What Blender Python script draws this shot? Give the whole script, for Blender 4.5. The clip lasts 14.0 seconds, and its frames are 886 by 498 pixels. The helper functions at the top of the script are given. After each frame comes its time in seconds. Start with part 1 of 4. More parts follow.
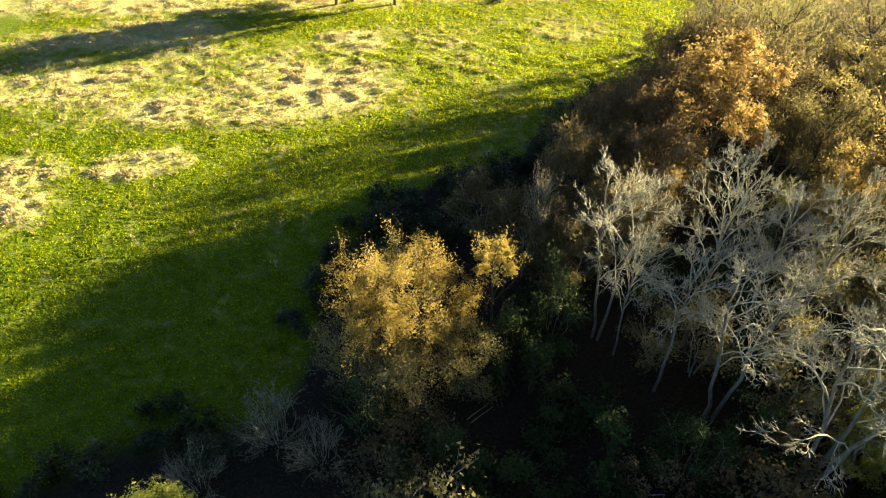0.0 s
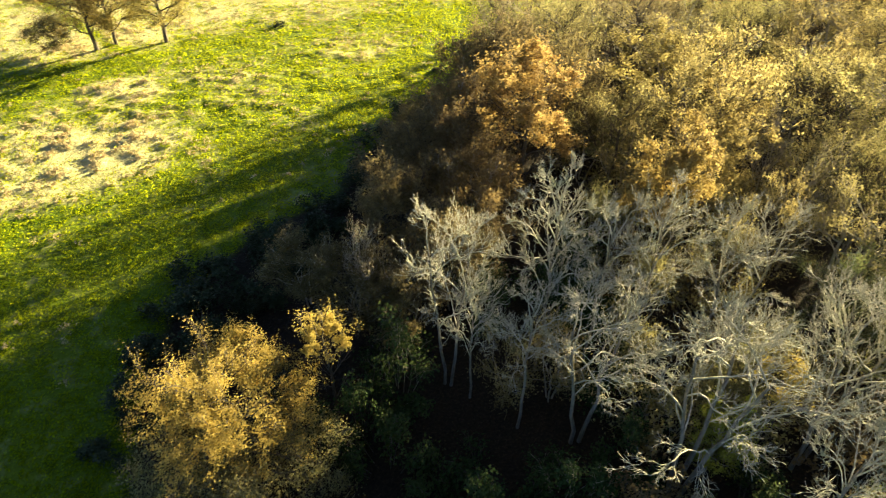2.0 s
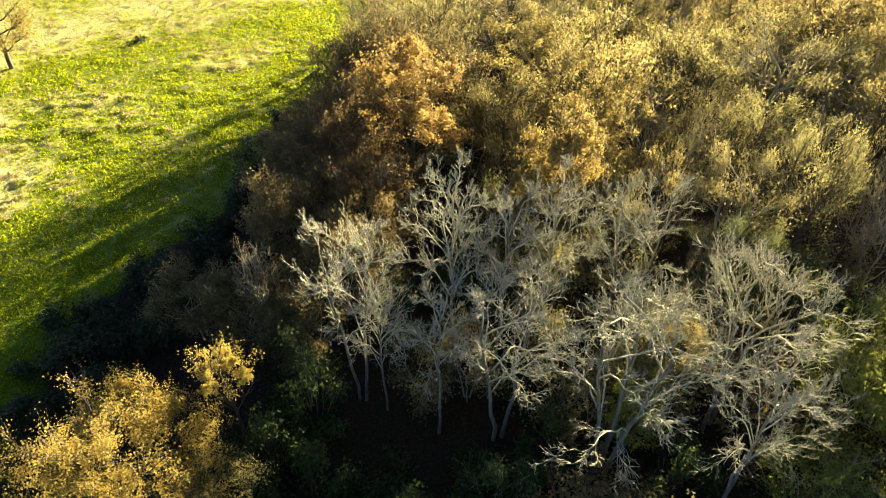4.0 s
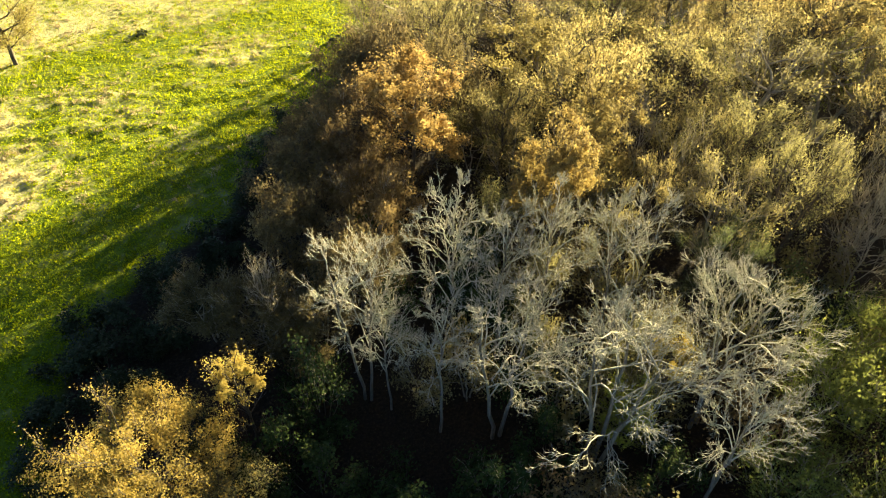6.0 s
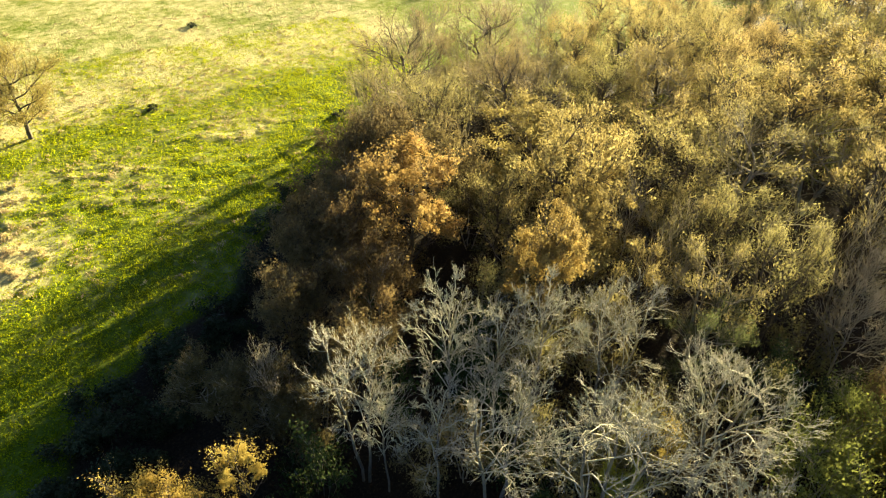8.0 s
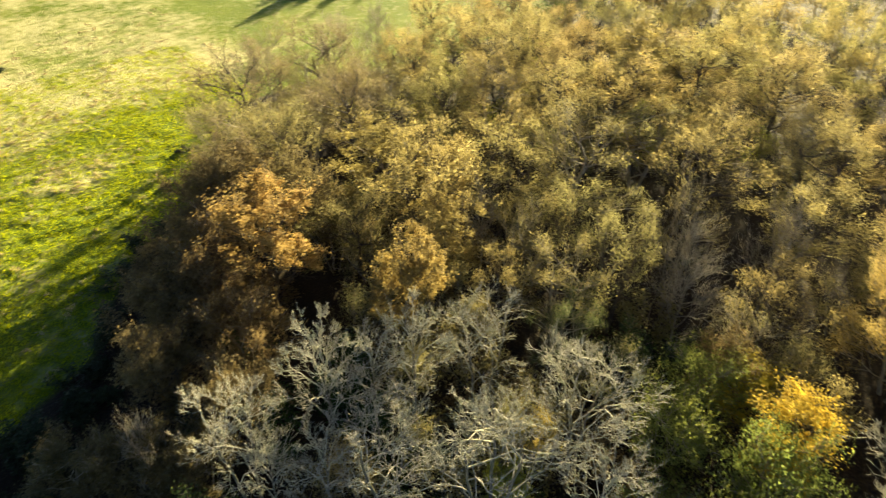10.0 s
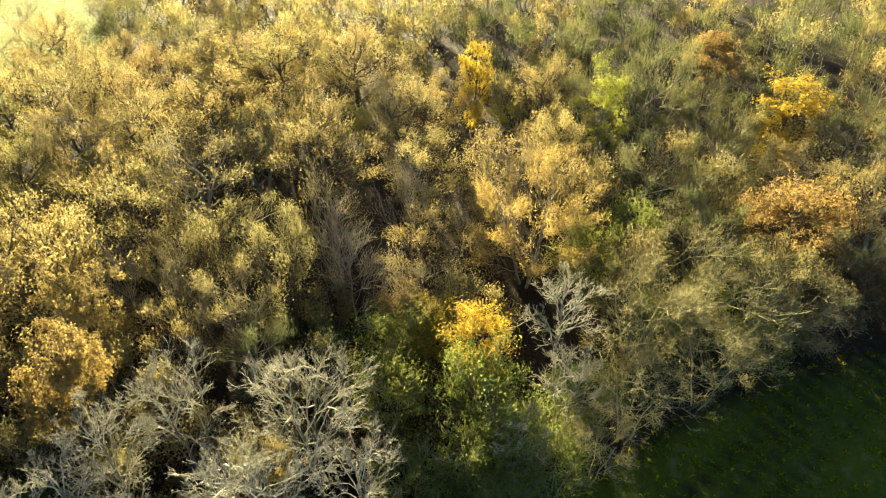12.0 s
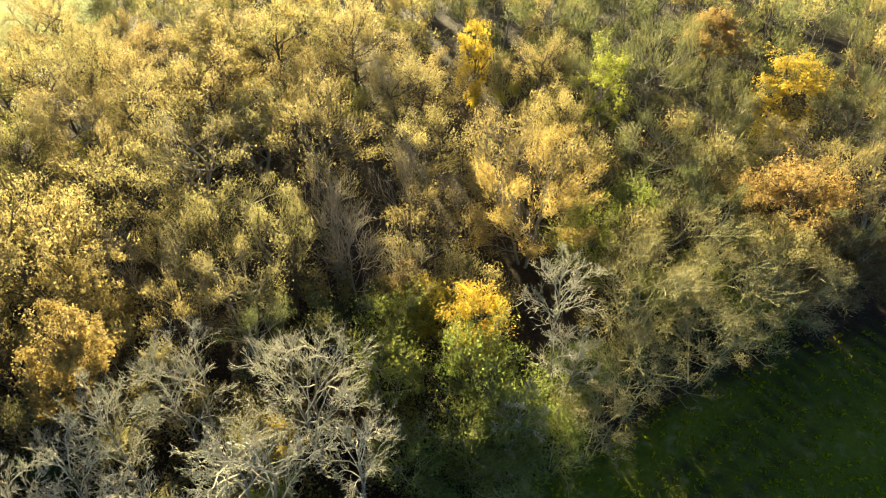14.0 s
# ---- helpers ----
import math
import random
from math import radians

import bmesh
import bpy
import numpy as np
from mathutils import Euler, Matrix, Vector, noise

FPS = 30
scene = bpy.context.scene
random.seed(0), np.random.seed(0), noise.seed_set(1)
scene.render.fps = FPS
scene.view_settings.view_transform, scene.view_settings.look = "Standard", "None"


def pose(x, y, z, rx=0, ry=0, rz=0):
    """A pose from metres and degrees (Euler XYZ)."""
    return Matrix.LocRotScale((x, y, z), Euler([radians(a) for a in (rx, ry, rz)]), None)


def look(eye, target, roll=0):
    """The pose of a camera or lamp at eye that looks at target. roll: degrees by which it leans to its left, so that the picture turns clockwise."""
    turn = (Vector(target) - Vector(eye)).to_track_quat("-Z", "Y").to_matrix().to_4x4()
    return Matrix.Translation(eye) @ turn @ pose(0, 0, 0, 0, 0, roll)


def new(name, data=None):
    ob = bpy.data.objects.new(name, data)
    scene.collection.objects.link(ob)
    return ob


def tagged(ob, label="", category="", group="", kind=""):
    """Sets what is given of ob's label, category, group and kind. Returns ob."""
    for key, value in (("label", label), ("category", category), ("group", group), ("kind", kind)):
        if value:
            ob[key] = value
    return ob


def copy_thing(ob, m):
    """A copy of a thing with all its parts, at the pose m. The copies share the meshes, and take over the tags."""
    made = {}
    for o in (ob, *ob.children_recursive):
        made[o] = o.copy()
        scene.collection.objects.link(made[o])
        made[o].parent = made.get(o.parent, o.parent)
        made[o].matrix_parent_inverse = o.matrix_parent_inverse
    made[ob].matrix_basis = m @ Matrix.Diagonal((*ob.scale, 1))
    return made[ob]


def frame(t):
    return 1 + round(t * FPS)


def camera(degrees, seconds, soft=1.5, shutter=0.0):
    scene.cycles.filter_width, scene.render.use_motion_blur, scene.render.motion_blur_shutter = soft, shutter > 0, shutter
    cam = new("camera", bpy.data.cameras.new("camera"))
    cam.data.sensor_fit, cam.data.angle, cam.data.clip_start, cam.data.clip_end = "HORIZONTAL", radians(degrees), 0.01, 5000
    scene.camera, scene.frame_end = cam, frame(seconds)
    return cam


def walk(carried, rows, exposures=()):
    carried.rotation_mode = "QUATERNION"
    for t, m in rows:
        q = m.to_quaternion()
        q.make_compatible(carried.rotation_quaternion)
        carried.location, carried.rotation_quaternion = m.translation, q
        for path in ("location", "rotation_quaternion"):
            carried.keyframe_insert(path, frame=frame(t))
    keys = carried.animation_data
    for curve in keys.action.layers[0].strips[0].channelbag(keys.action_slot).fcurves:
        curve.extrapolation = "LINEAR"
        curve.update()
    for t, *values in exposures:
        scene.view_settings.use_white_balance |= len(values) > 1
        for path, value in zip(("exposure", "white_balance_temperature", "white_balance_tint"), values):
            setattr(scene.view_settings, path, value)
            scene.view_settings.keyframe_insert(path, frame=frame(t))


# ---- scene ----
cam = camera(69.3, 14.0, soft=1.1, shutter=0.2)
# seconds, place, heading, tilt and lean of the drone
ROWS = [
    (0.0, -0.050, -0.034, 30.383, 0.27, -40.65, 0.07),
    (0.5, 0.257, 0.514, 30.254, 0.39, -40.66, 0.00),
    (1.0, 0.654, 1.767, 30.212, 0.40, -40.66, -0.03),
    (1.5, 1.207, 3.314, 30.290, -6.93, -40.53, 0.02),
    (2.0, 1.744, 4.439, 30.483, -17.91, -40.34, 0.17),
    (2.5, 2.320, 5.237, 30.562, -22.69, -40.21, 0.24),
    (3.0, 2.554, 5.410, 30.432, -25.54, -40.21, 0.22),
    (3.5, 2.629, 5.312, 30.110, -28.05, -40.21, 0.24),
    (3.7, 2.641, 5.301, 30.092, -28.62, -40.37, 0.16),
    (5.8, 2.560, 5.370, 32.300, -28.85, -42.45, 0.00),
    (6.0, 2.561, 5.380, 32.589, -28.90, -42.76, 0.04),
    (6.5, 2.555, 5.415, 33.331, -28.92, -40.84, 0.14),
    (7.0, 2.538, 5.514, 34.027, -28.94, -39.32, 0.15),
    (7.2, 2.557, 5.540, 34.184, -28.97, -38.66, 0.09),
    (9.3, 3.465, 5.067, 37.069, -28.80, -38.33, 0.00),
    (9.5, 3.527, 4.982, 37.118, -30.19, -38.31, 0.11),
    (10.0, 3.592, 4.864, 37.152, -42.93, -38.23, 0.19),
    (10.5, 3.657, 4.840, 37.145, -58.65, -38.17, 0.17),
    (11.0, 3.670, 4.837, 37.203, -71.89, -37.99, 0.15),
    (11.5, 3.676, 4.836, 37.352, -79.00, -37.88, 0.07),
    (12.0, 3.669, 4.805, 37.480, -80.35, -37.77, -0.04),
    (12.5, 3.669, 4.779, 37.540, -80.34, -37.77, -0.07),
    (12.6, 3.665, 4.773, 37.554, -80.33, -38.02, -0.08),
    (12.7, 3.661, 4.767, 37.568, -80.33, -38.89, -0.10),
    (12.8, 3.657, 4.761, 37.581, -80.32, -40.36, -0.12),
    (12.9, 3.653, 4.755, 37.595, -80.32, -41.58, -0.13),
    (13.0, 3.649, 4.748, 37.609, -80.31, -42.19, -0.15),
    (13.1, 3.641, 4.747, 37.617, -80.32, -42.04, -0.14),
    (13.2, 3.632, 4.746, 37.625, -80.33, -41.68, -0.13),
    (13.3, 3.623, 4.744, 37.634, -80.34, -41.28, -0.12),
    (13.4, 3.615, 4.743, 37.642, -80.35, -40.85, -0.10),
    (13.5, 3.606, 4.741, 37.651, -80.36, -40.46, -0.09),
    (13.6, 3.603, 4.739, 37.648, -80.36, -40.00, -0.11),
    (13.7, 3.600, 4.737, 37.646, -80.36, -39.80, -0.12),
    (13.8, 3.598, 4.735, 37.643, -80.36, -39.67, -0.13),
    (14.0, 3.592, 4.730, 37.638, -80.37, -39.59, -0.16),
]
walk(cam, [(t, pose(x, y, z, 90 + tilt, 0, turn) @ pose(0, 0, 0, 0, 0, lean)) for t, x, y, z, turn, tilt, lean in ROWS],
     exposures=[(0.0, 2.93, 6700, 4), (3.5, 3.02, 6700, 4), (7.0, 2.92, 6700, 4), (9.5, 2.63, 6700, 4), (11.0, 2.90, 6700, 4), (14.0, 3.11, 6700, 4)])

# ---- light ----
SUN_TURN, SUN_UP = 26.0, 12.0
sky = bpy.data.worlds.new("sky")
scene.world = sky
sky.use_nodes = True
nt = sky.node_tree
st = nt.nodes.new("ShaderNodeTexSky")
st.sky_type = "NISHITA"
st.sun_disc = False
st.air_density, st.dust_density = 0.26, 0.15
st.sun_elevation = radians(SUN_UP)
st.sun_rotation = radians(90 - SUN_TURN)
nt.links.new(st.outputs[0], nt.nodes["Background"].inputs[0])
nt.nodes["Background"].inputs[1].default_value = 0.05
sun = new("sun", bpy.data.lights.new("sun", "SUN"))
sun.data.energy, sun.data.angle, sun.data.color = 5.0, radians(0.6), (1.0, 0.83, 0.48)
sun.matrix_world = look((90 * math.cos(radians(SUN_TURN)), 90 * math.sin(radians(SUN_TURN)), 90 * math.tan(radians(SUN_UP))), (0, 0, 0))


# ---- materials ----
def material(name):
    m = bpy.data.materials.new(name)
    m.use_nodes = True
    t = m.node_tree
    return m, t, t.nodes["Principled BSDF"], t.nodes["Material Output"]


def ramp(t, fac, stops):
    n = t.nodes.new("ShaderNodeValToRGB")
    while len(n.color_ramp.elements) < len(stops):
        n.color_ramp.elements.new(0.5)
    for e, (p, c) in zip(n.color_ramp.elements, stops):
        e.position, e.color = p, (*c, 1)
    t.links.new(fac, n.inputs[0])
    return n.outputs[0]


def noise_of(t, scale, detail=3.0, stretch=(1, 1, 1), rough=0.55, where="Object"):
    co, mp, n = (t.nodes.new("ShaderNode" + k) for k in ("TexCoord", "Mapping", "TexNoise"))
    mp.inputs["Scale"].default_value = stretch
    n.inputs["Scale"].default_value, n.inputs["Detail"].default_value, n.inputs["Roughness"].default_value = scale, detail, rough
    t.links.new(co.outputs[where], mp.inputs[0])
    t.links.new(mp.outputs[0], n.inputs["Vector"])
    return n.outputs[0]


def mixed(t, a, b, fac, kind="MIX"):
    n = t.nodes.new("ShaderNodeMix")
    n.data_type, n.blend_type = "RGBA", kind
    for socket, v in ((n.inputs[0], fac), (n.inputs[6], a), (n.inputs[7], b)):
        if isinstance(v, (int, float)):
            socket.default_value = v
        elif isinstance(v, tuple):
            socket.default_value = (*v, 1)
        else:
            t.links.new(v, socket)
    return n.outputs[2]


def maths(t, op, a, b):
    n = t.nodes.new("ShaderNodeMath")
    n.operation, n.use_clamp = op, True
    for socket, v in zip(n.inputs, (a, b)):
        if isinstance(v, (int, float)):
            socket.default_value = v
        else:
            t.links.new(v, socket)
    return n.outputs[0]


def bump(t, bsdf, height, strength, distance):
    n = t.nodes.new("ShaderNodeBump")
    n.inputs["Strength"].default_value, n.inputs["Distance"].default_value = strength, distance
    t.links.new(height, n.inputs["Height"])
    t.links.new(n.outputs[0], bsdf.inputs["Normal"])


def leaf_material(name, dark, mid, light, clear=0.54, gloss=0.7, face=(1.0, 1.0, 1.0)):
    """Autumn leaves: each leaf its own shade, blotched, half letting the light through."""
    m, t, bsdf, out = material(name)
    geo, info = t.nodes.new("ShaderNodeNewGeometry"), t.nodes.new("ShaderNodeObjectInfo")
    dark, light = (tuple((a + b) / 2 for a, b in zip(c, mid)) for c in (dark, light))
    each = ramp(t, geo.outputs["Random Per Island"], [(0.0, dark), (0.5, mid), (1.0, light)])
    blotch = ramp(t, noise_of(t, 1.1, 2), [(0.35, tuple(0.62 * c for c in mid)), (0.6, light)])
    col = mixed(t, each, blotch, 0.35)
    tint = ramp(t, info.outputs["Random"], [(0.0, (0.72, 0.78, 0.72)), (0.5, (0.95, 0.93, 0.9)), (1.0, (1.12, 0.98, 0.9))])
    col = mixed(t, col, tint, 0.8, "MULTIPLY")
    # grass shows a darker, bluer green on its face than the light that comes through it
    t.links.new(mixed(t, col, face, 1.0, "MULTIPLY") if face != (1.0, 1.0, 1.0) else col, bsdf.inputs["Base Color"])
    bsdf.inputs["Roughness"].default_value = gloss
    bsdf.inputs["Specular IOR Level"].default_value = 0.1
    tr, mx = t.nodes.new("ShaderNodeBsdfTranslucent"), t.nodes.new("ShaderNodeMixShader")
    t.links.new(col, tr.inputs[0])
    mx.inputs[0].default_value = clear
    t.links.new(bsdf.outputs[0], mx.inputs[1])
    t.links.new(tr.outputs[0], mx.inputs[2])
    t.links.new(mx.outputs[0], out.inputs[0])
    return m


def bark_material(name, low, high, moss, much=0.35):
    m, t, bsdf, out = material(name)
    grain = noise_of(t, 5, 4, (1.6, 1.6, 0.35))
    col = ramp(t, grain, [(0.3, low), (0.7, high)])
    patch = ramp(t, noise_of(t, 0.9, 3), [(0.45, (0, 0, 0)), (0.7, (much, much, much))])
    col = mixed(t, col, moss, patch)
    t.links.new(col, bsdf.inputs["Base Color"])
    bsdf.inputs["Roughness"].default_value = 0.85
    bsdf.inputs["Specular IOR Level"].default_value = 0.25
    bump(t, bsdf, grain, 0.6, 0.05)
    return m


GOLD = leaf_material("gold_leaves", (0.25, 0.185, 0.045), (0.44, 0.35, 0.095), (0.60, 0.50, 0.17))
ORANGE = leaf_material("orange_leaves", (0.22, 0.145, 0.05), (0.41, 0.285, 0.10), (0.55, 0.42, 0.17))
YELLOW = leaf_material("pale_yellow_leaves", (0.20, 0.16, 0.052), (0.36, 0.295, 0.11), (0.50, 0.43, 0.18))
BRIGHT = leaf_material("bright_yellow_leaves", (0.32, 0.23, 0.03), (0.52, 0.40, 0.05), (0.66, 0.54, 0.12))
OCHRE = leaf_material("ochre_leaves", (0.215, 0.175, 0.066), (0.405, 0.345, 0.135), (0.57, 0.50, 0.235))
AMBER = leaf_material("amber_leaves", (0.212, 0.160, 0.050), (0.396, 0.309, 0.100), (0.534, 0.453, 0.180))
DUN = leaf_material("dun_leaves", (0.15, 0.118, 0.066), (0.27, 0.212, 0.118), (0.39, 0.315, 0.185))
TAN = leaf_material("tan_leaves", (0.226, 0.177, 0.072), (0.409, 0.330, 0.138), (0.559, 0.490, 0.231))
OLIVE = leaf_material("olive_leaves", (0.140, 0.126, 0.052), (0.285, 0.252, 0.106), (0.46, 0.405, 0.185))
RUST = leaf_material("rust_leaves", (0.100, 0.077, 0.037), (0.200, 0.156, 0.074), (0.30, 0.24, 0.115))
MOSSY = leaf_material("moss_green_leaves", (0.105, 0.135, 0.032), (0.205, 0.250, 0.060), (0.34, 0.37, 0.11))
LIME = leaf_material("lime_leaves", (0.16, 0.18, 0.03), (0.35, 0.37, 0.06), (0.52, 0.52, 0.13))
SAGE = leaf_material("sage_leaves", (0.070, 0.082, 0.034), (0.140, 0.153, 0.063), (0.22, 0.228, 0.104))
GREEN = leaf_material("green_leaves", (0.022, 0.042, 0.012), (0.052, 0.085, 0.025), (0.11, 0.14, 0.045), 0.35)
DARK = leaf_material("bramble_leaves", (0.016, 0.029, 0.010), (0.039, 0.055, 0.023), (0.098, 0.104, 0.052), 0.2, 0.45)
PALE = bark_material("pale_bark", (0.21, 0.195, 0.15), (0.48, 0.45, 0.355), (0.30, 0.32, 0.17), 0.55)
GREY = bark_material("grey_bark", (0.19, 0.162, 0.12), (0.40, 0.35, 0.26), (0.24, 0.24, 0.11), 0.4)
WARM = bark_material("yellow_lichened_bark", (0.165, 0.15, 0.072), (0.36, 0.33, 0.175), (0.24, 0.25, 0.085), 0.6)
# for ash trunks: the shade below their crowns is put into a darker bark colour
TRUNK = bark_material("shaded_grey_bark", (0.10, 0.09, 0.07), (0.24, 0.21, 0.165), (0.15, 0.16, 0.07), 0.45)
BROWN = bark_material("brown_bark", (0.05, 0.04, 0.03), (0.14, 0.11, 0.08), (0.12, 0.12, 0.05), 0.4)

STRAW = leaf_material("straw_blades", (0.35, 0.29, 0.14), (0.51, 0.44, 0.24), (0.66, 0.59, 0.37), 0.4, 0.6)
BLADE = leaf_material("green_blades", (0.46, 0.50, 0.008), (0.60, 0.64, 0.012), (0.72, 0.74, 0.04), 0.70, 0.6, (0.15, 0.30, 0.4))


def ground_material():
    m, t, bsdf, out = material("meadow_and_leaf_litter")
    straw, litter = (t.nodes.new("ShaderNodeAttribute") for _ in range(2))
    straw.attribute_name, litter.attribute_name = "straw", "litter"
    fine = noise_of(t, 3.0, 5, rough=0.7)
    broad = noise_of(t, 0.16, 4)
    green = ramp(t, fine, [(0.25, (0.055, 0.088, 0.003)), (0.5, (0.105, 0.155, 0.005)), (0.75, (0.19, 0.24, 0.012))])
    lush = ramp(t, broad, [(0.3, (0.085, 0.135, 0.004)), (0.7, (0.20, 0.215, 0.012))])
    green = mixed(t, green, lush, 0.4)
    dry = ramp(t, fine, [(0.25, (0.36, 0.34, 0.12)), (0.55, (0.50, 0.45, 0.22)), (0.8, (0.62, 0.56, 0.33))])
    ragged = noise_of(t, 0.7, 4, rough=0.65)
    n = t.nodes.new("ShaderNodeMath")
    n.operation = "ADD"
    t.links.new(straw.outputs["Fac"], n.inputs[0])
    t.links.new(ragged, n.inputs[1])
    mask = ramp(t, n.outputs[0], [(0.55, (0, 0, 0)), (1.45, (0.85, 0.85, 0.85))])
    col = mixed(t, green, dry, mask)
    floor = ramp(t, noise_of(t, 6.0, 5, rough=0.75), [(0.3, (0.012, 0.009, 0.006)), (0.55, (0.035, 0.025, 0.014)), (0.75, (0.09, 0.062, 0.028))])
    # besides leaf litter and mud, this mask holds the south field's painted shade
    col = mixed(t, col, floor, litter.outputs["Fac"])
    t.links.new(col, bsdf.inputs["Base Color"])
    bsdf.inputs["Roughness"].default_value = 0.9
    bsdf.inputs["Specular IOR Level"].default_value = 0.15
    bump(t, bsdf, noise_of(t, 2.2, 6, rough=0.7), 0.8, 0.35)
    return m


GROUND = ground_material()


# ---- making meshes ----
def mesh(name, verts, faces, mat, smooth=False):
    """A mesh from arrays: verts (n, 3) and a list of face arrays (m, 3) or (m, 4)."""
    me = bpy.data.meshes.new(name)
    verts = np.asarray(verts, np.float32)
    me.vertices.add(len(verts))
    me.vertices.foreach_set("co", verts.ravel())
    loops = np.concatenate([f.ravel() for f in faces]).astype(np.int32)
    sizes = np.concatenate([np.full(len(f), f.shape[1]) for f in faces])
    me.loops.add(len(loops))
    me.loops.foreach_set("vertex_index", loops)
    me.polygons.add(len(sizes))
    me.polygons.foreach_set("loop_start", (np.cumsum(sizes) - sizes).astype(np.int32))
    me.polygons.foreach_set("use_smooth", np.full(len(sizes), smooth))
    me.materials.append(mat)
    me.update(calc_edges=True)
    me.validate()
    return me


def unit(v):
    return v / np.maximum(np.linalg.norm(v, axis=-1, keepdims=True), 1e-9)


def tubes(P, rad, sides):
    """Tapered tubes along n lines of k points: verts and quads."""
    n, k, _ = P.shape
    ax = unit(P[:, -1] - P[:, 0])
    ref = np.where(np.abs(ax[:, 2:3]) > 0.8, np.array([[1.0, 0, 0]]), np.array([[0, 0, 1.0]]))
    u = unit(np.cross(ax, ref))
    w = np.cross(ax, u)
    a = np.arange(sides) * 2 * np.pi / sides
    ring = np.cos(a)[None, :, None] * u[:, None] + np.sin(a)[None, :, None] * w[:, None]
    V = P[:, :, None] + rad[:, :, None, None] * ring[:, None]
    i = np.arange(n * k).reshape(n, k)[:, :-1, None] * sides
    s, s1 = np.arange(sides), (np.arange(sides) + 1) % sides
    F = np.stack([i + s, i + s1, i + sides + s1, i + sides + s], -1).reshape(-1, 4)
    return V.reshape(-1, 3), F


def joined(groups):
    V, F, at = [], [], 0
    for v, f in groups:
        V.append(v)
        F.append(f + at)
        at += len(v)
    return np.concatenate(V), F


def leaves(rng, centres, size, tri=True, out=(0, 0, 1), streak=0.0):
    """One bent diamond, or a three-cornered spray, for each few leaves; they turn their faces outwards, more or less.
    A share of them are long thin sprays that point outwards along the twigs."""
    n = len(centres)
    if streak:
        thin = rng.uniform(0, 1, n) < streak
        way = (np.zeros((n, 3)) + out)[thin]
        k = len(way)
        d = unit(unit(way) * 0.9 + (0, 0, 0.35) + rng.normal(size=(k, 3)) * 0.45)
        e = unit(np.cross(d, rng.normal(size=(k, 3))))
        L = (size * rng.uniform(0.6, 1.35, k))[:, None]
        a = centres[thin]
        V = np.stack([a - d * L * 1.5, a + e * L * 0.14 - d * L * 0.2, a + d * L * 1.8 + (0, 0, 0.1) * L], 1).reshape(-1, 3)
        if k == n:
            return V, np.arange(n * 3).reshape(n, 3)
        v, f = leaves(rng, centres[~thin], size, True, (np.zeros((n, 3)) + out)[~thin])
        return np.concatenate([V, v]), np.concatenate([np.arange(k * 3).reshape(k, 3), f + k * 3])
    face = unit(np.zeros((n, 3)) + out + rng.normal(size=(n, 3)) * 0.55)
    d = unit(np.cross(face, rng.normal(size=(n, 3))))
    e, up = np.cross(face, d), face
    L = (size * rng.uniform(0.6, 1.35, n))[:, None]
    if tri:
        V = np.stack([centres - d * L * 0.55, centres + e * L * 0.42 + d * L * 0.3 + up * L * 0.1, centres - e * L * 0.42 + d * L * 0.45], 1)
        return V.reshape(-1, 3), np.arange(n * 3).reshape(n, 3)
    V = np.stack([centres - d * L * 0.5, centres + e * L * 0.34 + up * L * 0.12, centres + d * L * 0.5, centres - e * L * 0.34 + up * L * 0.12], 1)
    i = np.arange(n)[:, None] * 4
    return V.reshape(-1, 3), np.concatenate([i + (0, 1, 2), i + (0, 2, 3)])


def lines(rng, a, d, L, k, bend, wob):
    """Bent lines of k points from starts a, headings d, lengths L."""
    t = np.linspace(0, 1, k)[None, :, None]
    b = unit(rng.normal(size=a.shape) + (0, 0, 0.5)) * bend
    P = a[:, None] + L[:, None, None] * (d[:, None] * t + b[:, None] * (t * t - t * 0.3))
    P[:, 1:-1] += rng.normal(size=P[:, 1:-1].shape) * (L * wob)[:, None, None]
    return P


def on_lines(P, idx, t):
    k = P.shape[1] - 1
    s = np.clip(t * k, 0, k - 1e-6)
    i = s.astype(int)
    f = (s - i)[:, None]
    return P[idx, i] * (1 - f) + P[idx, i + 1] * f


def boughs(rng, parent, root, each, lo, spread, lift, ratio, k, bend, wob, centre, along=0.9, flat=1.0):
    """Side branches of every parent line: they leave it at an angle and lean outwards and up."""
    n = len(parent) * each
    idx = np.repeat(np.arange(len(parent)), each)
    t = rng.uniform(lo, 1.0, n)
    a = on_lines(parent, idx, t)
    d0 = unit(parent[idx, -1] - parent[idx, 0])
    side = rng.normal(size=(n, 3)) * (1, 1, flat)
    side = unit(side - d0 * np.sum(side * d0, axis=1, keepdims=True))
    d = unit(d0 * along + side * spread + unit(a - centre) * 0.35 + (0, 0, lift))
    L = np.linalg.norm(parent[idx, -1] - parent[idx, 0], axis=1) * ratio * rng.uniform(0.55, 1.25, n) * (1.15 - 0.4 * t)
    return lines(rng, a, d, L, k, bend, wob), root[idx]


def taper(P, r0, r1):
    return np.linspace(1, 0, P.shape[1])[None] * (np.zeros((len(P), 1)) + r0 - r1) + r1


def part(name, me, parent, label=""):
    ob = new(name, me)
    ob.parent = parent
    if label:
        ob["label"] = label
    return ob


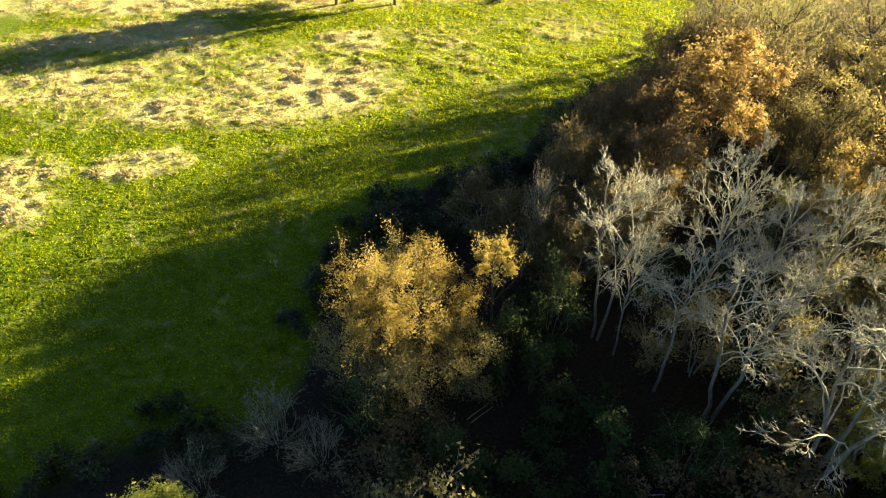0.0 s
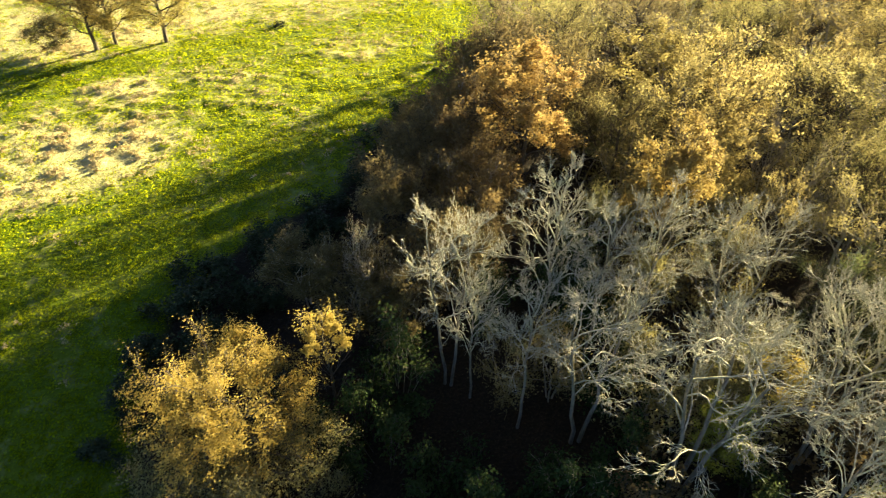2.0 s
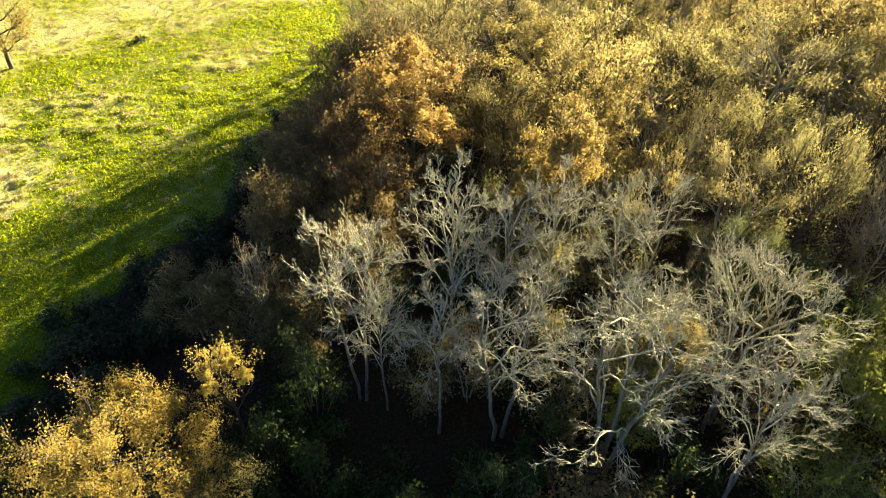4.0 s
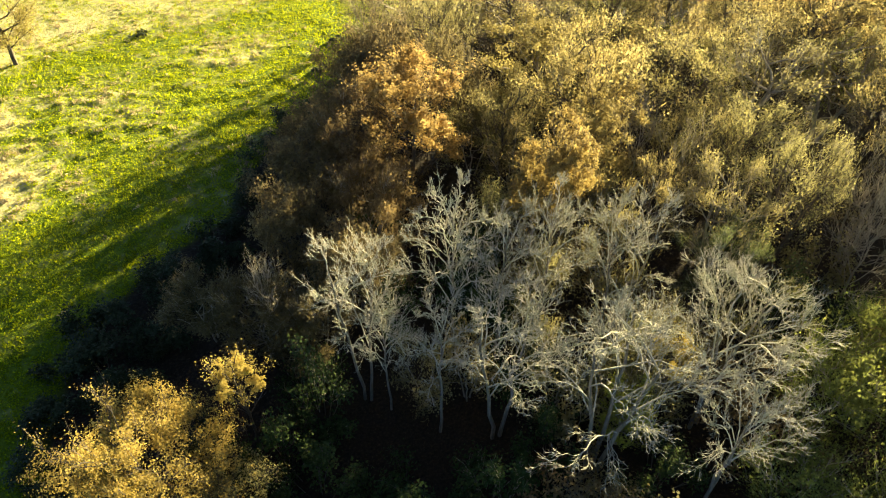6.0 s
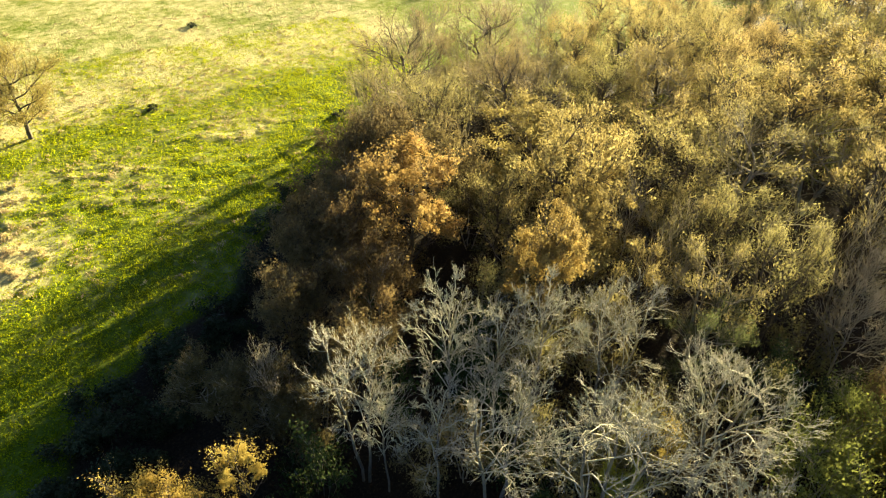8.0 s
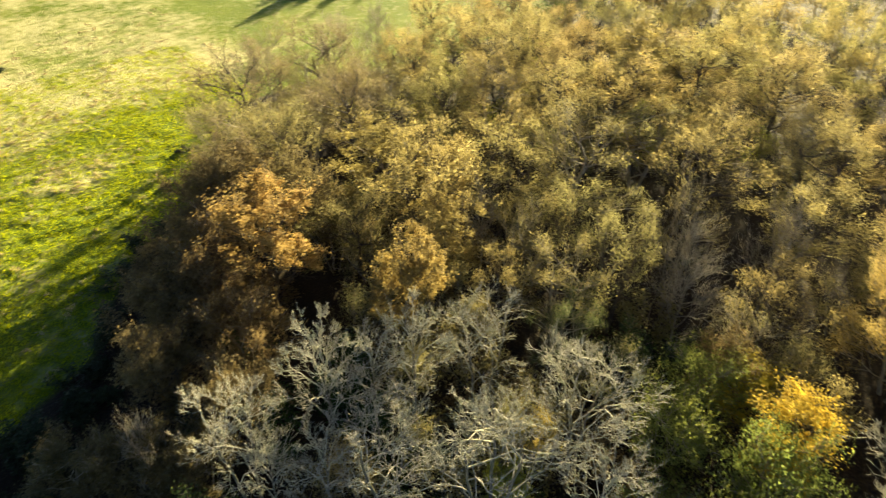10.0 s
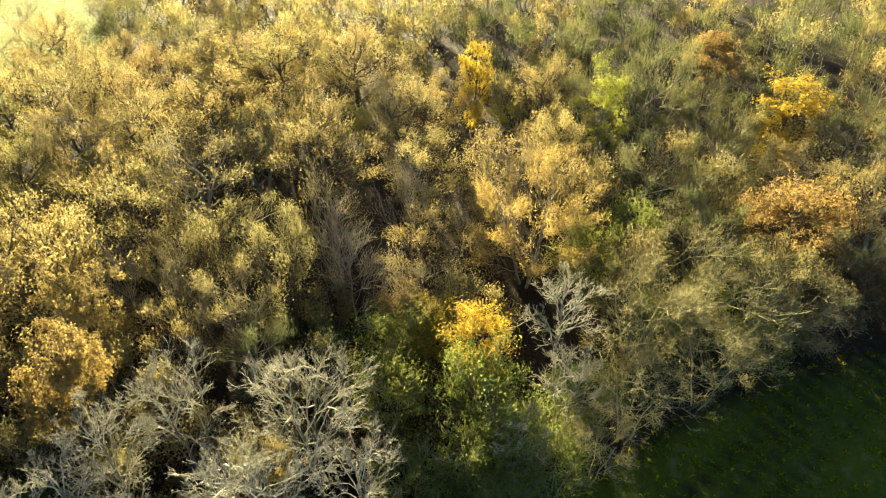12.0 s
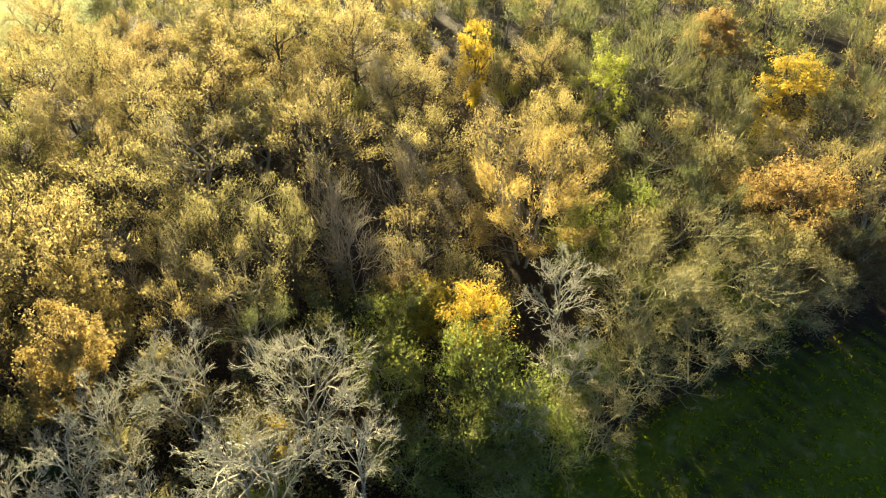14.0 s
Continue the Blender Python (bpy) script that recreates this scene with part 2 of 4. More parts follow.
def make_tree(kind, seed, h, r, clear, bark, leaf=None, count=0, size=0.2, puff=0.35, limbs=11, n2=5, n3=4, n4=0, stems=1, lift=0.25,
              spread=0.8, girth=1.0, twig=0.014, low=0.0, upright=0.3, bend=0.25, tri=True, full=2.2, reach=(0.5, 0.55, 0.62), clumps=0, share=0.6, along=0.9, fork=None, streak=0.0, shell=0.0,
              arm=0.32):
    """Meshes of one tree, base at the origin: trunk, limbs with their branches, crown of leaves."""
    rng = np.random.default_rng(seed)
    zc, half = clear + (h - clear) * 0.5, (h - clear) * 0.5
    centre = np.array([0, 0, zc - half * 0.5])
    g = girth * (0.011 * h + 0.04)
    az = np.arange(stems) * 2 * np.pi / stems + rng.uniform(0, 6)
    off = 0.06 * (stems > 1) * r
    a = np.stack([np.cos(az) * off, np.sin(az) * off, np.full(stems, -0.2)], 1)
    out = (0.08 + 0.35 * (stems > 1)) * r
    tip = np.stack([np.cos(az) * out, np.sin(az) * out, np.full(stems, clear + (h - clear) * 0.7) * rng.uniform(0.9, 1.05, stems)], 1)
    T = lines(rng, a, unit(tip - a), np.linalg.norm(tip - a, axis=1), 8, 0.06, 0.01)
    # limbs reach for the crown's outline
    n = limbs
    idx = np.arange(n) % stems
    f = (np.arange(n) + 0.5) / n
    t = np.clip(clear * 0.8 / h + (1 - clear * 0.8 / h) * f ** 0.85 + rng.normal(size=n) * 0.03, 0.08, 1)
    if fork:
        t = fork[0] + (fork[1] - fork[0]) * f
    s = on_lines(T, idx, t)
    ang = np.arange(n) * 2.4 + rng.uniform(0, 6) + rng.normal(size=n) * 0.3
    z = clear + (h - clear) * np.clip(0.10 + 0.86 * f + rng.normal(size=n) * 0.05, 0.04, 0.97)
    wide = r * np.sqrt(np.clip(1 - np.abs((z - zc) / half) ** full, 0.06, 1)) * rng.uniform(0.62, 0.92, n)
    goal = np.stack([np.cos(ang) * wide, np.sin(ang) * wide, z], 1)
    L1 = lines(rng, s, unit(goal - s + (0, 0, upright)), np.linalg.norm(goal - s, axis=1), 5, 0.15, 0.03)
    L2, r2 = boughs(rng, L1, np.arange(n), n2, 0.45 if fork else 0.3, spread, lift, reach[0], 3 + (leaf is None), bend, 0.04, centre, along)
    L3, r3 = boughs(rng, L2, r2, n3, 0.2, spread, lift, reach[1], 2 + (n4 > 0) + (leaf is None), bend * 1.2, 0.06, centre, along)
    last = L3
    if n4:
        L4, r4 = boughs(rng, L3, r3, n4, 0.15, spread, lift, reach[2], 3, bend * 1.3, 0.09, centre, along)
        last = L4
    # bring the whole to its height and reach
    far = np.percentile(np.hypot(last[:, -1, 0], last[:, -1, 1]), 96) + puff * 0.5 * (count > 0)
    fit = np.array([r / far, r / far, h / (np.percentile(last[:, -1, 2], 99.3) + puff * 0.5 * (count > 0))])
    T, L1, L2, L3, last = T * fit, L1 * fit, L2 * fit, L3 * fit, last * fit
    if n4:
        L4 = L4 * fit
    made = [("trunk", mesh(kind + "_trunk", *joined([tubes(T, taper(T, g, g * 0.35), 7)]), bark, True))]
    for k in range(n):
        groups = [tubes(L1[k:k + 1], taper(L1[k:k + 1], g * arm, twig * 1.5), 5),
                  tubes(L2[r2 == k], taper(L2[r2 == k], max(twig * 1.8, g * arm * 0.42), twig * 0.9), 3), tubes(L3[r3 == k], taper(L3[r3 == k], twig * 1.1, twig * 0.55), 3)]
        if n4:
            groups.append(tubes(L4[r4 == k], taper(L4[r4 == k], twig * 0.85, twig * 0.4), 3))
        made.append(("limb", mesh(kind + "_limb", *joined(groups), bark, True)))
    if count:
        keep = last[last[:, -1, 2] > h * low]
        # the leaves thin out towards the inside of the crown
        tip = keep[:, -1] - (0, 0, zc)
        weight = np.clip(np.sqrt((tip[:, 0] ** 2 + tip[:, 1] ** 2) / r ** 2 + np.maximum(tip[:, 2], -0.3 * half) ** 2 / half ** 2), 0.1, 1) ** shell
        weight = weight * rng.uniform(0.25, 1.0, len(keep))
        pick = rng.choice(len(keep), count, p=weight / np.sum(weight))
        c = on_lines(keep, pick, rng.uniform(0.1, 1.1, count)) + rng.normal(size=(count, 3)) * puff * (1, 1, 0.8)
        out = unit(c - (0, 0, zc - half * 0.4)) * 0.8 + (0, 0, 0.3)
        if clumps:
            # uneven lobes, each of many small sprays, fill the crown out
            d = unit(rng.normal(size=(clumps, 3)) + (0, 0, 0.25)) * rng.uniform(0.45, 0.88, (clumps, 1))
            at = np.array([0, 0, zc]) + d * (r, r, half)
            wide = r * rng.uniform(0.08, 0.18, clumps)
            keep = at[:, 2] > h * low
            at, wide = at[keep], wide[keep]
            n = len(at) * 16
            pick = rng.choice(len(at), n, p=wide ** 2 / np.sum(wide ** 2))
            ball = unit(rng.normal(size=(n, 3))) * rng.uniform(0.35, 1.15, (n, 1))
            spray = at[pick] + ball * np.array([1, 1, 0.8]) * 1.6 * wide[pick][:, None]
            m = int(count * share)
            one = rng.integers(0, n, m)
            c[:m] = spray[one] + rng.normal(size=(m, 3)) * 0.034 * r
            out[:m] = unit(ball[one]) * 0.8 + unit(d[keep][pick[one]]) * 0.5 + (0, 0, 0.25)
        v, f = leaves(rng, c, size, tri, out, streak)
        made.append(("crown", mesh(kind + "_crown", v, [f], leaf)))
    return made


def make_ash(kind, seed, h, r, fork=0.45, limbs=11, stems=1, twig=0.0115, girth=0.115, droop=0.12):
    """A bare ash: straight stems, limbs that arch up and outwards, flat fans of stout twigs along them."""
    rng = np.random.default_rng(seed)
    az = np.arange(stems) * 2 * np.pi / stems + rng.uniform(0, 6)
    off, out = 0.07 * (stems > 1) * r, (0.10 + 0.22 * (stems > 1)) * r
    a = np.stack([np.cos(az) * off, np.sin(az) * off, np.full(stems, -0.2)], 1)
    tip = np.stack([np.cos(az) * out, np.sin(az) * out, h * rng.uniform(0.80, 0.90, stems)], 1)
    T = lines(rng, a, unit(tip - a), np.linalg.norm(tip - a, axis=1), 8, 0.05, 0.008)
    f = (np.arange(limbs) + 0.5) / limbs
    ang = np.arange(limbs) * 2.4 + rng.uniform(0, 6) + rng.normal(size=limbs) * 0.25
    root = on_lines(T, np.arange(limbs) % stems, fork + (1 - fork) * f ** 0.9)
    # low limbs reach widest, the topmost close the dome
    wide = r * np.sqrt(np.clip(1.02 - f ** 2.6, 0.12, 1)) * rng.uniform(0.72, 1.0, limbs)
    end = np.stack([np.cos(ang) * wide, np.sin(ang) * wide, h * (0.47 + 0.48 * f ** 0.75 + rng.normal(size=limbs) * 0.025)], 1)
    mid = root + (end - root) * (0.62, 0.62, 0) + np.stack([np.zeros(limbs), np.zeros(limbs), np.maximum((end - root)[:, 2], 0) * 0.85 + droop * h * (1 - 0.5 * f)], 1)
    t = np.linspace(0, 1, 8)[None, :, None]
    L1 = root[:, None] * (1 - t) ** 2 + 2 * mid[:, None] * t * (1 - t) + end[:, None] * t * t
    L1[:, 1:-1] += rng.normal(size=L1[:, 1:-1].shape) * 0.018 * r
    centre = np.array([0, 0, h * 0.5])
    L2, r2 = boughs(rng, L1, np.arange(limbs), 10, 0.22, 0.95, 0.06, 0.36, 5, 0.30, 0.05, centre, 0.7, 0.45)
    L3, r3 = boughs(rng, L2, r2, 5, 0.2, 0.75, 0.12, 0.50, 4, 0.35, 0.06, centre, 0.8, 0.6)
    L4, r4 = boughs(rng, L3, r3, 3, 0.2, 0.8, 0.12, 0.58, 3, 0.4, 0.08, centre, 0.8, 0.8)
    fit = np.array([r / np.percentile(np.hypot(L4[:, -1, 0], L4[:, -1, 1]), 96)] * 2 + [h / np.percentile(L4[:, -1, 2], 99.3)])
    T, L1, L2, L3, L4 = T * fit, L1 * fit, L2 * fit, L3 * fit, L4 * fit
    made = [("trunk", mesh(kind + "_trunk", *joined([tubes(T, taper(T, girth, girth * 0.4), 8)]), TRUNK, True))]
    for k in range(limbs):
        groups = [tubes(L1[k:k + 1], taper(L1[k:k + 1], girth * 0.36, twig * 1.4), 5), tubes(L2[r2 == k], taper(L2[r2 == k], twig * 1.5, twig * 0.9), 3),
                  tubes(L3[r3 == k], taper(L3[r3 == k], twig * 1.15, twig * 0.8), 3), tubes(L4[r4 == k], taper(L4[r4 == k], twig * 0.85, twig * 0.6), 3)]
        made.append(("limb", mesh(kind + "_limb", *joined(groups), PALE, True)))
    return made


def make_bush(kind, seed, h, r, bark, leaf, count, size, stems=15, spiky=0.0, thick=1.0):
    """A low shrub: many stems from the ground and leaves over a lumpy mound."""
    rng = np.random.default_rng(seed)
    az, q = rng.uniform(0, 6.28, stems), np.sqrt(rng.uniform(0, 1, stems))
    a = np.stack([np.cos(az) * q * r * 0.45, np.sin(az) * q * r * 0.45, np.full(stems, -0.1)], 1)
    lump = 0.75 + 0.3 * np.sin(az * 3 + seed) * q
    goal = np.stack([np.cos(az) * q * r, np.sin(az) * q * r, h * np.sqrt(np.clip(1.05 - q * q, 0.05, 1)) * lump * rng.uniform(0.8, 1.1 + spiky, stems)], 1)
    T = lines(rng, a, unit(goal - a), np.linalg.norm(goal - a, axis=1), 3, 0.18, 0.02)
    L2, r2 = boughs(rng, T, np.arange(stems), 4, 0.3, 0.8, 0.3, 0.45, 3, 0.25, 0.04, np.zeros(3))
    L3, r3 = boughs(rng, L2, r2, 3, 0.2, 0.8, 0.3, 0.5, 2, 0.3, 0.05, np.zeros(3))
    wood = [tubes(T, taper(T, 0.03 * thick, 0.012), 3), tubes(L2, taper(L2, 0.014 * thick, 0.007), 3), tubes(L3, taper(L3, 0.010 * thick, 0.005), 3)]
    made = [("stem", mesh(kind + "_stem", *joined(wood), bark, True))]
    if count:
        pick = rng.integers(0, len(L3), count)
        c = on_lines(L3, pick, rng.uniform(0, 1.1, count)) + rng.normal(size=(count, 3)) * 0.22
        c[:, 2] = np.maximum(c[:, 2], 0.06)
        v, f = leaves(rng, c, size, True, unit(c + (0, 0, 0.5)))
        made.append(("crown", mesh(kind + "_crown", v, [f], leaf)))
    return made


# kind: name, label, nominal height and reach, makers of its variants
KINDS = {}


def kind(key, name, label, h, r, variants, category="tree", group="trees of the wood"):
    KINDS[key] = [name, label, h, r, variants, category, group, {}]


def plant(key, x, y, h, r, variant=0, turn=None, label="", lean=0.0):
    """One tree or shrub, h high and r in reach, standing on the ground at x, y."""
    name, text, h0, r0, variants, category, group, done = KINDS[key]
    v = variant % len(variants)
    turn = (x * 37.7 + y * 91.3) % 360 if turn is None else turn
    m = pose(x, y, height(x, y) - 0.03, lean, 0, turn) @ Matrix.Diagonal((r / r0, r / r0, h / h0, 1))
    if v not in done:
        ob = new(name)
        for pn, me in variants[v]():
            made = part(pn, me, ob)
            if pn in ("crown", "stem"):
                made["kind"] = "stuff"
        done[v] = ob
        ob.matrix_basis = m
    else:
        ob = copy_thing(done[v], pose(0, 0, 0))
        ob.matrix_basis = m
    PLANTED.append((x, y, r))
    return tagged(ob, label or text, category, group)


PLANTED = []


# ---- ground ----
def lattice(x, y, seed):
    h = np.sin(x * 127.1 + y * 311.7 + seed * 74.7) * 43758.5453
    return h - np.floor(h)


def vnoise(x, y, seed=0):
    """Smooth noise, 0 to 1."""
    xi, yi = np.floor(x), np.floor(y)
    u, v = x - xi, y - yi
    u, v = u * u * (3 - 2 * u), v * v * (3 - 2 * v)
    return (lattice(xi, yi, seed) * (1 - u) + lattice(xi + 1, yi, seed) * u) * (1 - v) + (lattice(xi, yi + 1, seed) * (1 - u) + lattice(xi + 1, yi + 1, seed) * u) * v


def blob(x, y, cx, cy, a, b, turn):
    c, s = math.cos(radians(turn)), math.sin(radians(turn))
    u, v = ((x - cx) * c + (y - cy) * s) / a, (-(x - cx) * s + (y - cy) * c) / b
    return np.clip(1.25 - 0.8 * (u * u + v * v), 0, 1)


def straw_at(x, y):
    """How much dead pale grass covers the meadow."""
    m = blob(x, y, -16.5, 61.0, 11.5, 8.0, 14)
    for p in ((-24, 57, 8, 4, 10), (-26.7, 46.4, 4.5, 2.6, 15), (-36, 42, 5, 6, 20), (-41, 61, 10, 4, 20), (-11, 72, 6, 4, 10),
              (-38, 74, 14, 5, 10), (-35, 88, 40, 8, 5)):
        m = np.maximum(m, blob(x, y, *p))
    for k, p in ((0.5, (-30, 63, 24, 10, 8)), (0.24, (-2, 64, 10, 9, 20)), (0.33, (10, 75, 14, 6, 15))):
        m = np.maximum(m, k * blob(x, y, *p))
    far = np.clip((y - 82 - (x + 5) * 0.06) / 9, 0, 1) * np.clip((114 - y) / 14, 0.5, 1) * 0.95 * np.clip((52 - x) / 12, 0.2, 1)
    path = np.abs((x + 6) * 0.882 + (y - 72.4) * 0.47)
    m = np.maximum(m, far) * np.clip(path / 1.6, 0.25, 1)
    rag = 0.55 * vnoise(x * 0.13, y * 0.13, 5) + 0.45 * vnoise(x * 0.33, y * 0.33, 6)
    return np.clip(m * (0.45 + 0.75 * rag) + 0.42 * (rag - 0.48), 0, 1) * (y > 25)


# outline of the wood: the meadow's edge, the clearing in the north, the field's edge in the south
WOOD = [(-34, 6), (-26, 13), (-17, 19.5), (-9.4, 21), (-8.2, 25), (-8.0, 33), (-5.6, 39.0), (0, 44.5), (6.5, 47.5), (10, 53), (15, 58.5), (21.5, 61.5), (27, 71),
        (38, 80), (52, 80), (60, 75), (74, 74), (84, 74), (97, 72), (112, 90), (190, 120), (190, -90), (70, -60), (49, -31), (45.5, -24.3), (43.6, -20.4), (40.6, -15.4), (36, -8.5), (30.5, -1.8), (26, 3.5), (8, 7)]


def inside(x, y):
    """1 in the wood, 0 in the open."""
    x, y = np.asarray(x, float), np.asarray(y, float)
    hit = np.zeros(x.shape, bool)
    for (x0, y0), (x1, y1) in zip(WOOD, WOOD[1:] + WOOD[:1]):
        if y0 != y1:
            hit ^= ((y0 > y) != (y1 > y)) & (x < (x1 - x0) * (y - y0) / (y1 - y0) + x0)
    return hit


def hummocks(x, y):
    """Round grass hummocks, 0 to 1, about a stride across."""
    a, b = vnoise(x * 0.62 + y * 0.25, y * 0.80, 3), vnoise(x * 1.25, y * 1.45 + x * 0.3, 4)
    return np.clip((0.62 * a + 0.38 * b - 0.42) * 3.2, 0, 1)


def rough_at(x, y):
    """Where the meadow is hummocky."""
    m = np.maximum(straw_at(x, y), 0.75 * np.clip(1 - np.abs(y - 68 - x * 0.12) / 16, 0, 1))
    return np.clip(m, 0.12, 1) * np.clip((90 - y) / 16, 0.08, 1)


def height(x, y):
    """The ground's height: gentle swells and hummocks in the rough grass."""
    x, y = np.asarray(x, float), np.asarray(y, float)
    z = 0.35 * (vnoise(x * 0.045, y * 0.045, 1) - 0.5) + 0.12 * (vnoise(x * 0.35, y * 0.35, 2) - 0.5)
    z = z + 0.24 * rough_at(x, y) * hummocks(x, y) * (y > 12)
    rut = np.abs((x - 27.4) * 0.70 + (y + 7.7) * 0.714)
    for d in (0.0, 1.7):
        z = z - 0.10 * np.exp(-((rut - d) / 0.28) ** 2) * (y < 0)
    return float(z) if z.ndim == 0 else z


def axis(lo, fine_lo, fine_hi, hi, fine, coarse, far):
    near = np.concatenate([np.arange(lo, fine_lo, coarse), np.arange(fine_lo, fine_hi, fine), np.arange(fine_hi, hi, coarse)])
    out = coarse * np.cumsum(1.35 ** np.arange(1, 24))
    out = out[out < far]
    return np.concatenate([lo - out[::-1], near, near[-1] + out])


gx, gy = axis(-64, -48, 34, 112, 0.40, 1.1, 900), axis(-32, 34, 94, 152, 0.40, 1.0, 900)
X, Y = np.meshgrid(gx, gy)
Z = height(X, Y)
i = np.arange(X.size).reshape(X.shape)
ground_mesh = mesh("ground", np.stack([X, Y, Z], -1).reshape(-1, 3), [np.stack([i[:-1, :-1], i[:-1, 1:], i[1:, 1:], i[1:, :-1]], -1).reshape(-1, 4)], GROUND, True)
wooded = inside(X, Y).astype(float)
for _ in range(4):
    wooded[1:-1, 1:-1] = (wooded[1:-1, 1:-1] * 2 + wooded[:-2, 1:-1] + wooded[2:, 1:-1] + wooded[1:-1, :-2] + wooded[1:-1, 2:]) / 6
off = np.abs((X - 27.4) * 0.70 + (Y + 7.7) * 0.714)
mud = sum(np.exp(-((off - d) / 0.4) ** 2) for d in (0.0, 1.7)) * (Y < 2) * (0.4 + 0.6 * vnoise(X * 0.4, Y * 0.4, 9))
# the south field's shade, painted in by mixing dark floor colour into its grass
field_shade = np.clip((8 - Y) / 4, 0, 1) * np.clip((X - 8) / 4, 0, 1) * (0.7 + 0.3 * vnoise(X * 0.2, Y * 0.2, 10))
for name, values in (("straw", np.clip(straw_at(X, Y) * (0.55 + 0.6 * hummocks(X, Y)), 0, 1)), ("litter", np.clip(wooded * 1.5 - 0.25 + 0.75 * mud + 0.55 * field_shade, 0, 1))):
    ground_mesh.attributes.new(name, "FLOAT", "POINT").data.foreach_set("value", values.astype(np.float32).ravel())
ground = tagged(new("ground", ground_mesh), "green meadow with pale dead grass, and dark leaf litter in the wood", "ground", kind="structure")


def tufts(name, pts, blades, tall, wide, mat, label, seed, droop=0.5, width=0.05, loose=0.0):
    """Grass tussocks: blades that spring from a point and bend over."""
    rng = np.random.default_rng(seed)
    n = len(pts) * blades
    c = np.repeat(pts, blades, 0) + rng.normal(size=(n, 3)) * (loose, loose, 0)
    az = rng.uniform(0, 6.283, n)
    d = np.stack([np.cos(az), np.sin(az), np.zeros(n)], 1)
    s = np.stack([-np.sin(az), np.cos(az), np.zeros(n)], 1) * width * rng.uniform(0.6, 1.4, (n, 1))
    H, W = tall * rng.uniform(0.5, 1.2, (n, 1)), wide * rng.uniform(0.3, 1.1, (n, 1))
    a = c + d * W * 0.15
    b = c + d * W * 0.6 + np.array([0, 0, 1.0]) * H
    e = c + d * W * 1.25 + np.array([0, 0, 1.0]) * H * droop
    V = np.stack([a - s, a + s, b + s, b - s, e], 1).reshape(-1, 3)
    i = np.arange(n)[:, None] * 5
    me = mesh(name, V, [i + (0, 1, 2, 3), i + (3, 2, 4)], mat)
    return tagged(new(name, me), label, "grass", kind="stuff")


def scatter(rng, n, x0, x1, y0, y1, want):
    """n random places, kept by the chance that want gives."""
    x, y = rng.uniform(x0, x1, n), rng.uniform(y0, y1, n)
    k = rng.uniform(0, 1, n) < want(x, y)
    x, y = x[k], y[k]
    return np.stack([x, y, height(x, y) - 0.03], 1)


rng = np.random.default_rng(3)
dry = scatter(rng, 36000, -62, 45, 30, 125, lambda x, y: straw_at(x, y) ** 1.2 * (hummocks(x, y) > 0.2) * np.clip((108 - y) / 30, 0.3, 1) * ~inside(x, y))
tufts("straw_tussocks", dry, 10, 0.19, 0.36, STRAW, "pale dead grass tussocks bent over in the meadow", 11, 0.35, 0.032, 0.16)
lush = scatter(rng, 125000, -52, 40, 12, 106, lambda x, y: (1 - 0.9 * straw_at(x, y)) * (0.55 + 0.45 * vnoise(x * 0.9, y * 0.9, 8)) * ~inside(x, y))
tufts("meadow_grass", lush, 4, 0.13, 0.20, BLADE, "short lush green meadow grass", 12, 0.6, 0.036, 0.2)
field = scatter(rng, 3600, 10, 60, -30, 8, lambda x, y: 0.9 * ~inside(x, y))
tufts("field_grass", field, 4, 0.18, 0.3, BLADE, "short green grass on the shaded field", 13, 0.5, 0.05)

# ---- kinds of trees and shrubs ----
kind("gold_oak", "oak_tree", "rounded oak in golden autumn leaf at the wood's edge", 9.5, 4.6,
     [lambda: make_tree("gold_oak", 21, 9.5, 4.6, 0.4, BROWN, GOLD, 46000, 0.098, 0.2, 20, 6, 4, tri=False, full=3.0, clumps=52, share=0.82)])
kind("gold_small", "oak_tree", "slender young oak with a golden top", 9, 2.1,
     [lambda: make_tree("gold_small", 22, 9, 2.1, 1.8, BROWN, GOLD, 5800, 0.115, 0.2, 11, 4, 4, low=0.6, tri=False, clumps=18, share=0.8)])
kind("orange", "oak_tree", "oak with dense orange-brown autumn leaves", 14, 4.0,
     [lambda: make_tree("orange_a", 23, 14, 4.0, 4.0, BROWN, ORANGE, 21000, 0.144, 0.22, 18, 5, 5, low=0.5, clumps=36, share=0.8),
      lambda: make_tree("orange_b", 24, 14, 4.0, 4.0, BROWN, ORANGE, 21000, 0.144, 0.22, 18, 5, 5, low=0.58, clumps=36, share=0.8)])
kind("orange_low", "oak_tree", "broad oak with dense orange-brown leaves at the field's edge", 11, 5.4,
     [lambda: make_tree("orange_c", 29, 11, 5.4, 1.6, BROWN, ORANGE, 20000, 0.15, 0.25, 18, 5, 5, low=0.25, clumps=46, share=0.75, shell=1.0)])
kind("meadow_oak", "oak_tree", "lone oak with thin orange-brown leaves in the meadow", 9.5, 4.6,
     [lambda: make_tree("meadow_oak", 68, 9.5, 4.6, 2.0, BROWN, AMBER, 16000, 0.15, 0.36, 17, 6, 5, twig=0.018, girth=1.5, streak=0.5, shell=1.0, arm=0.4)], group="trees in the meadow")
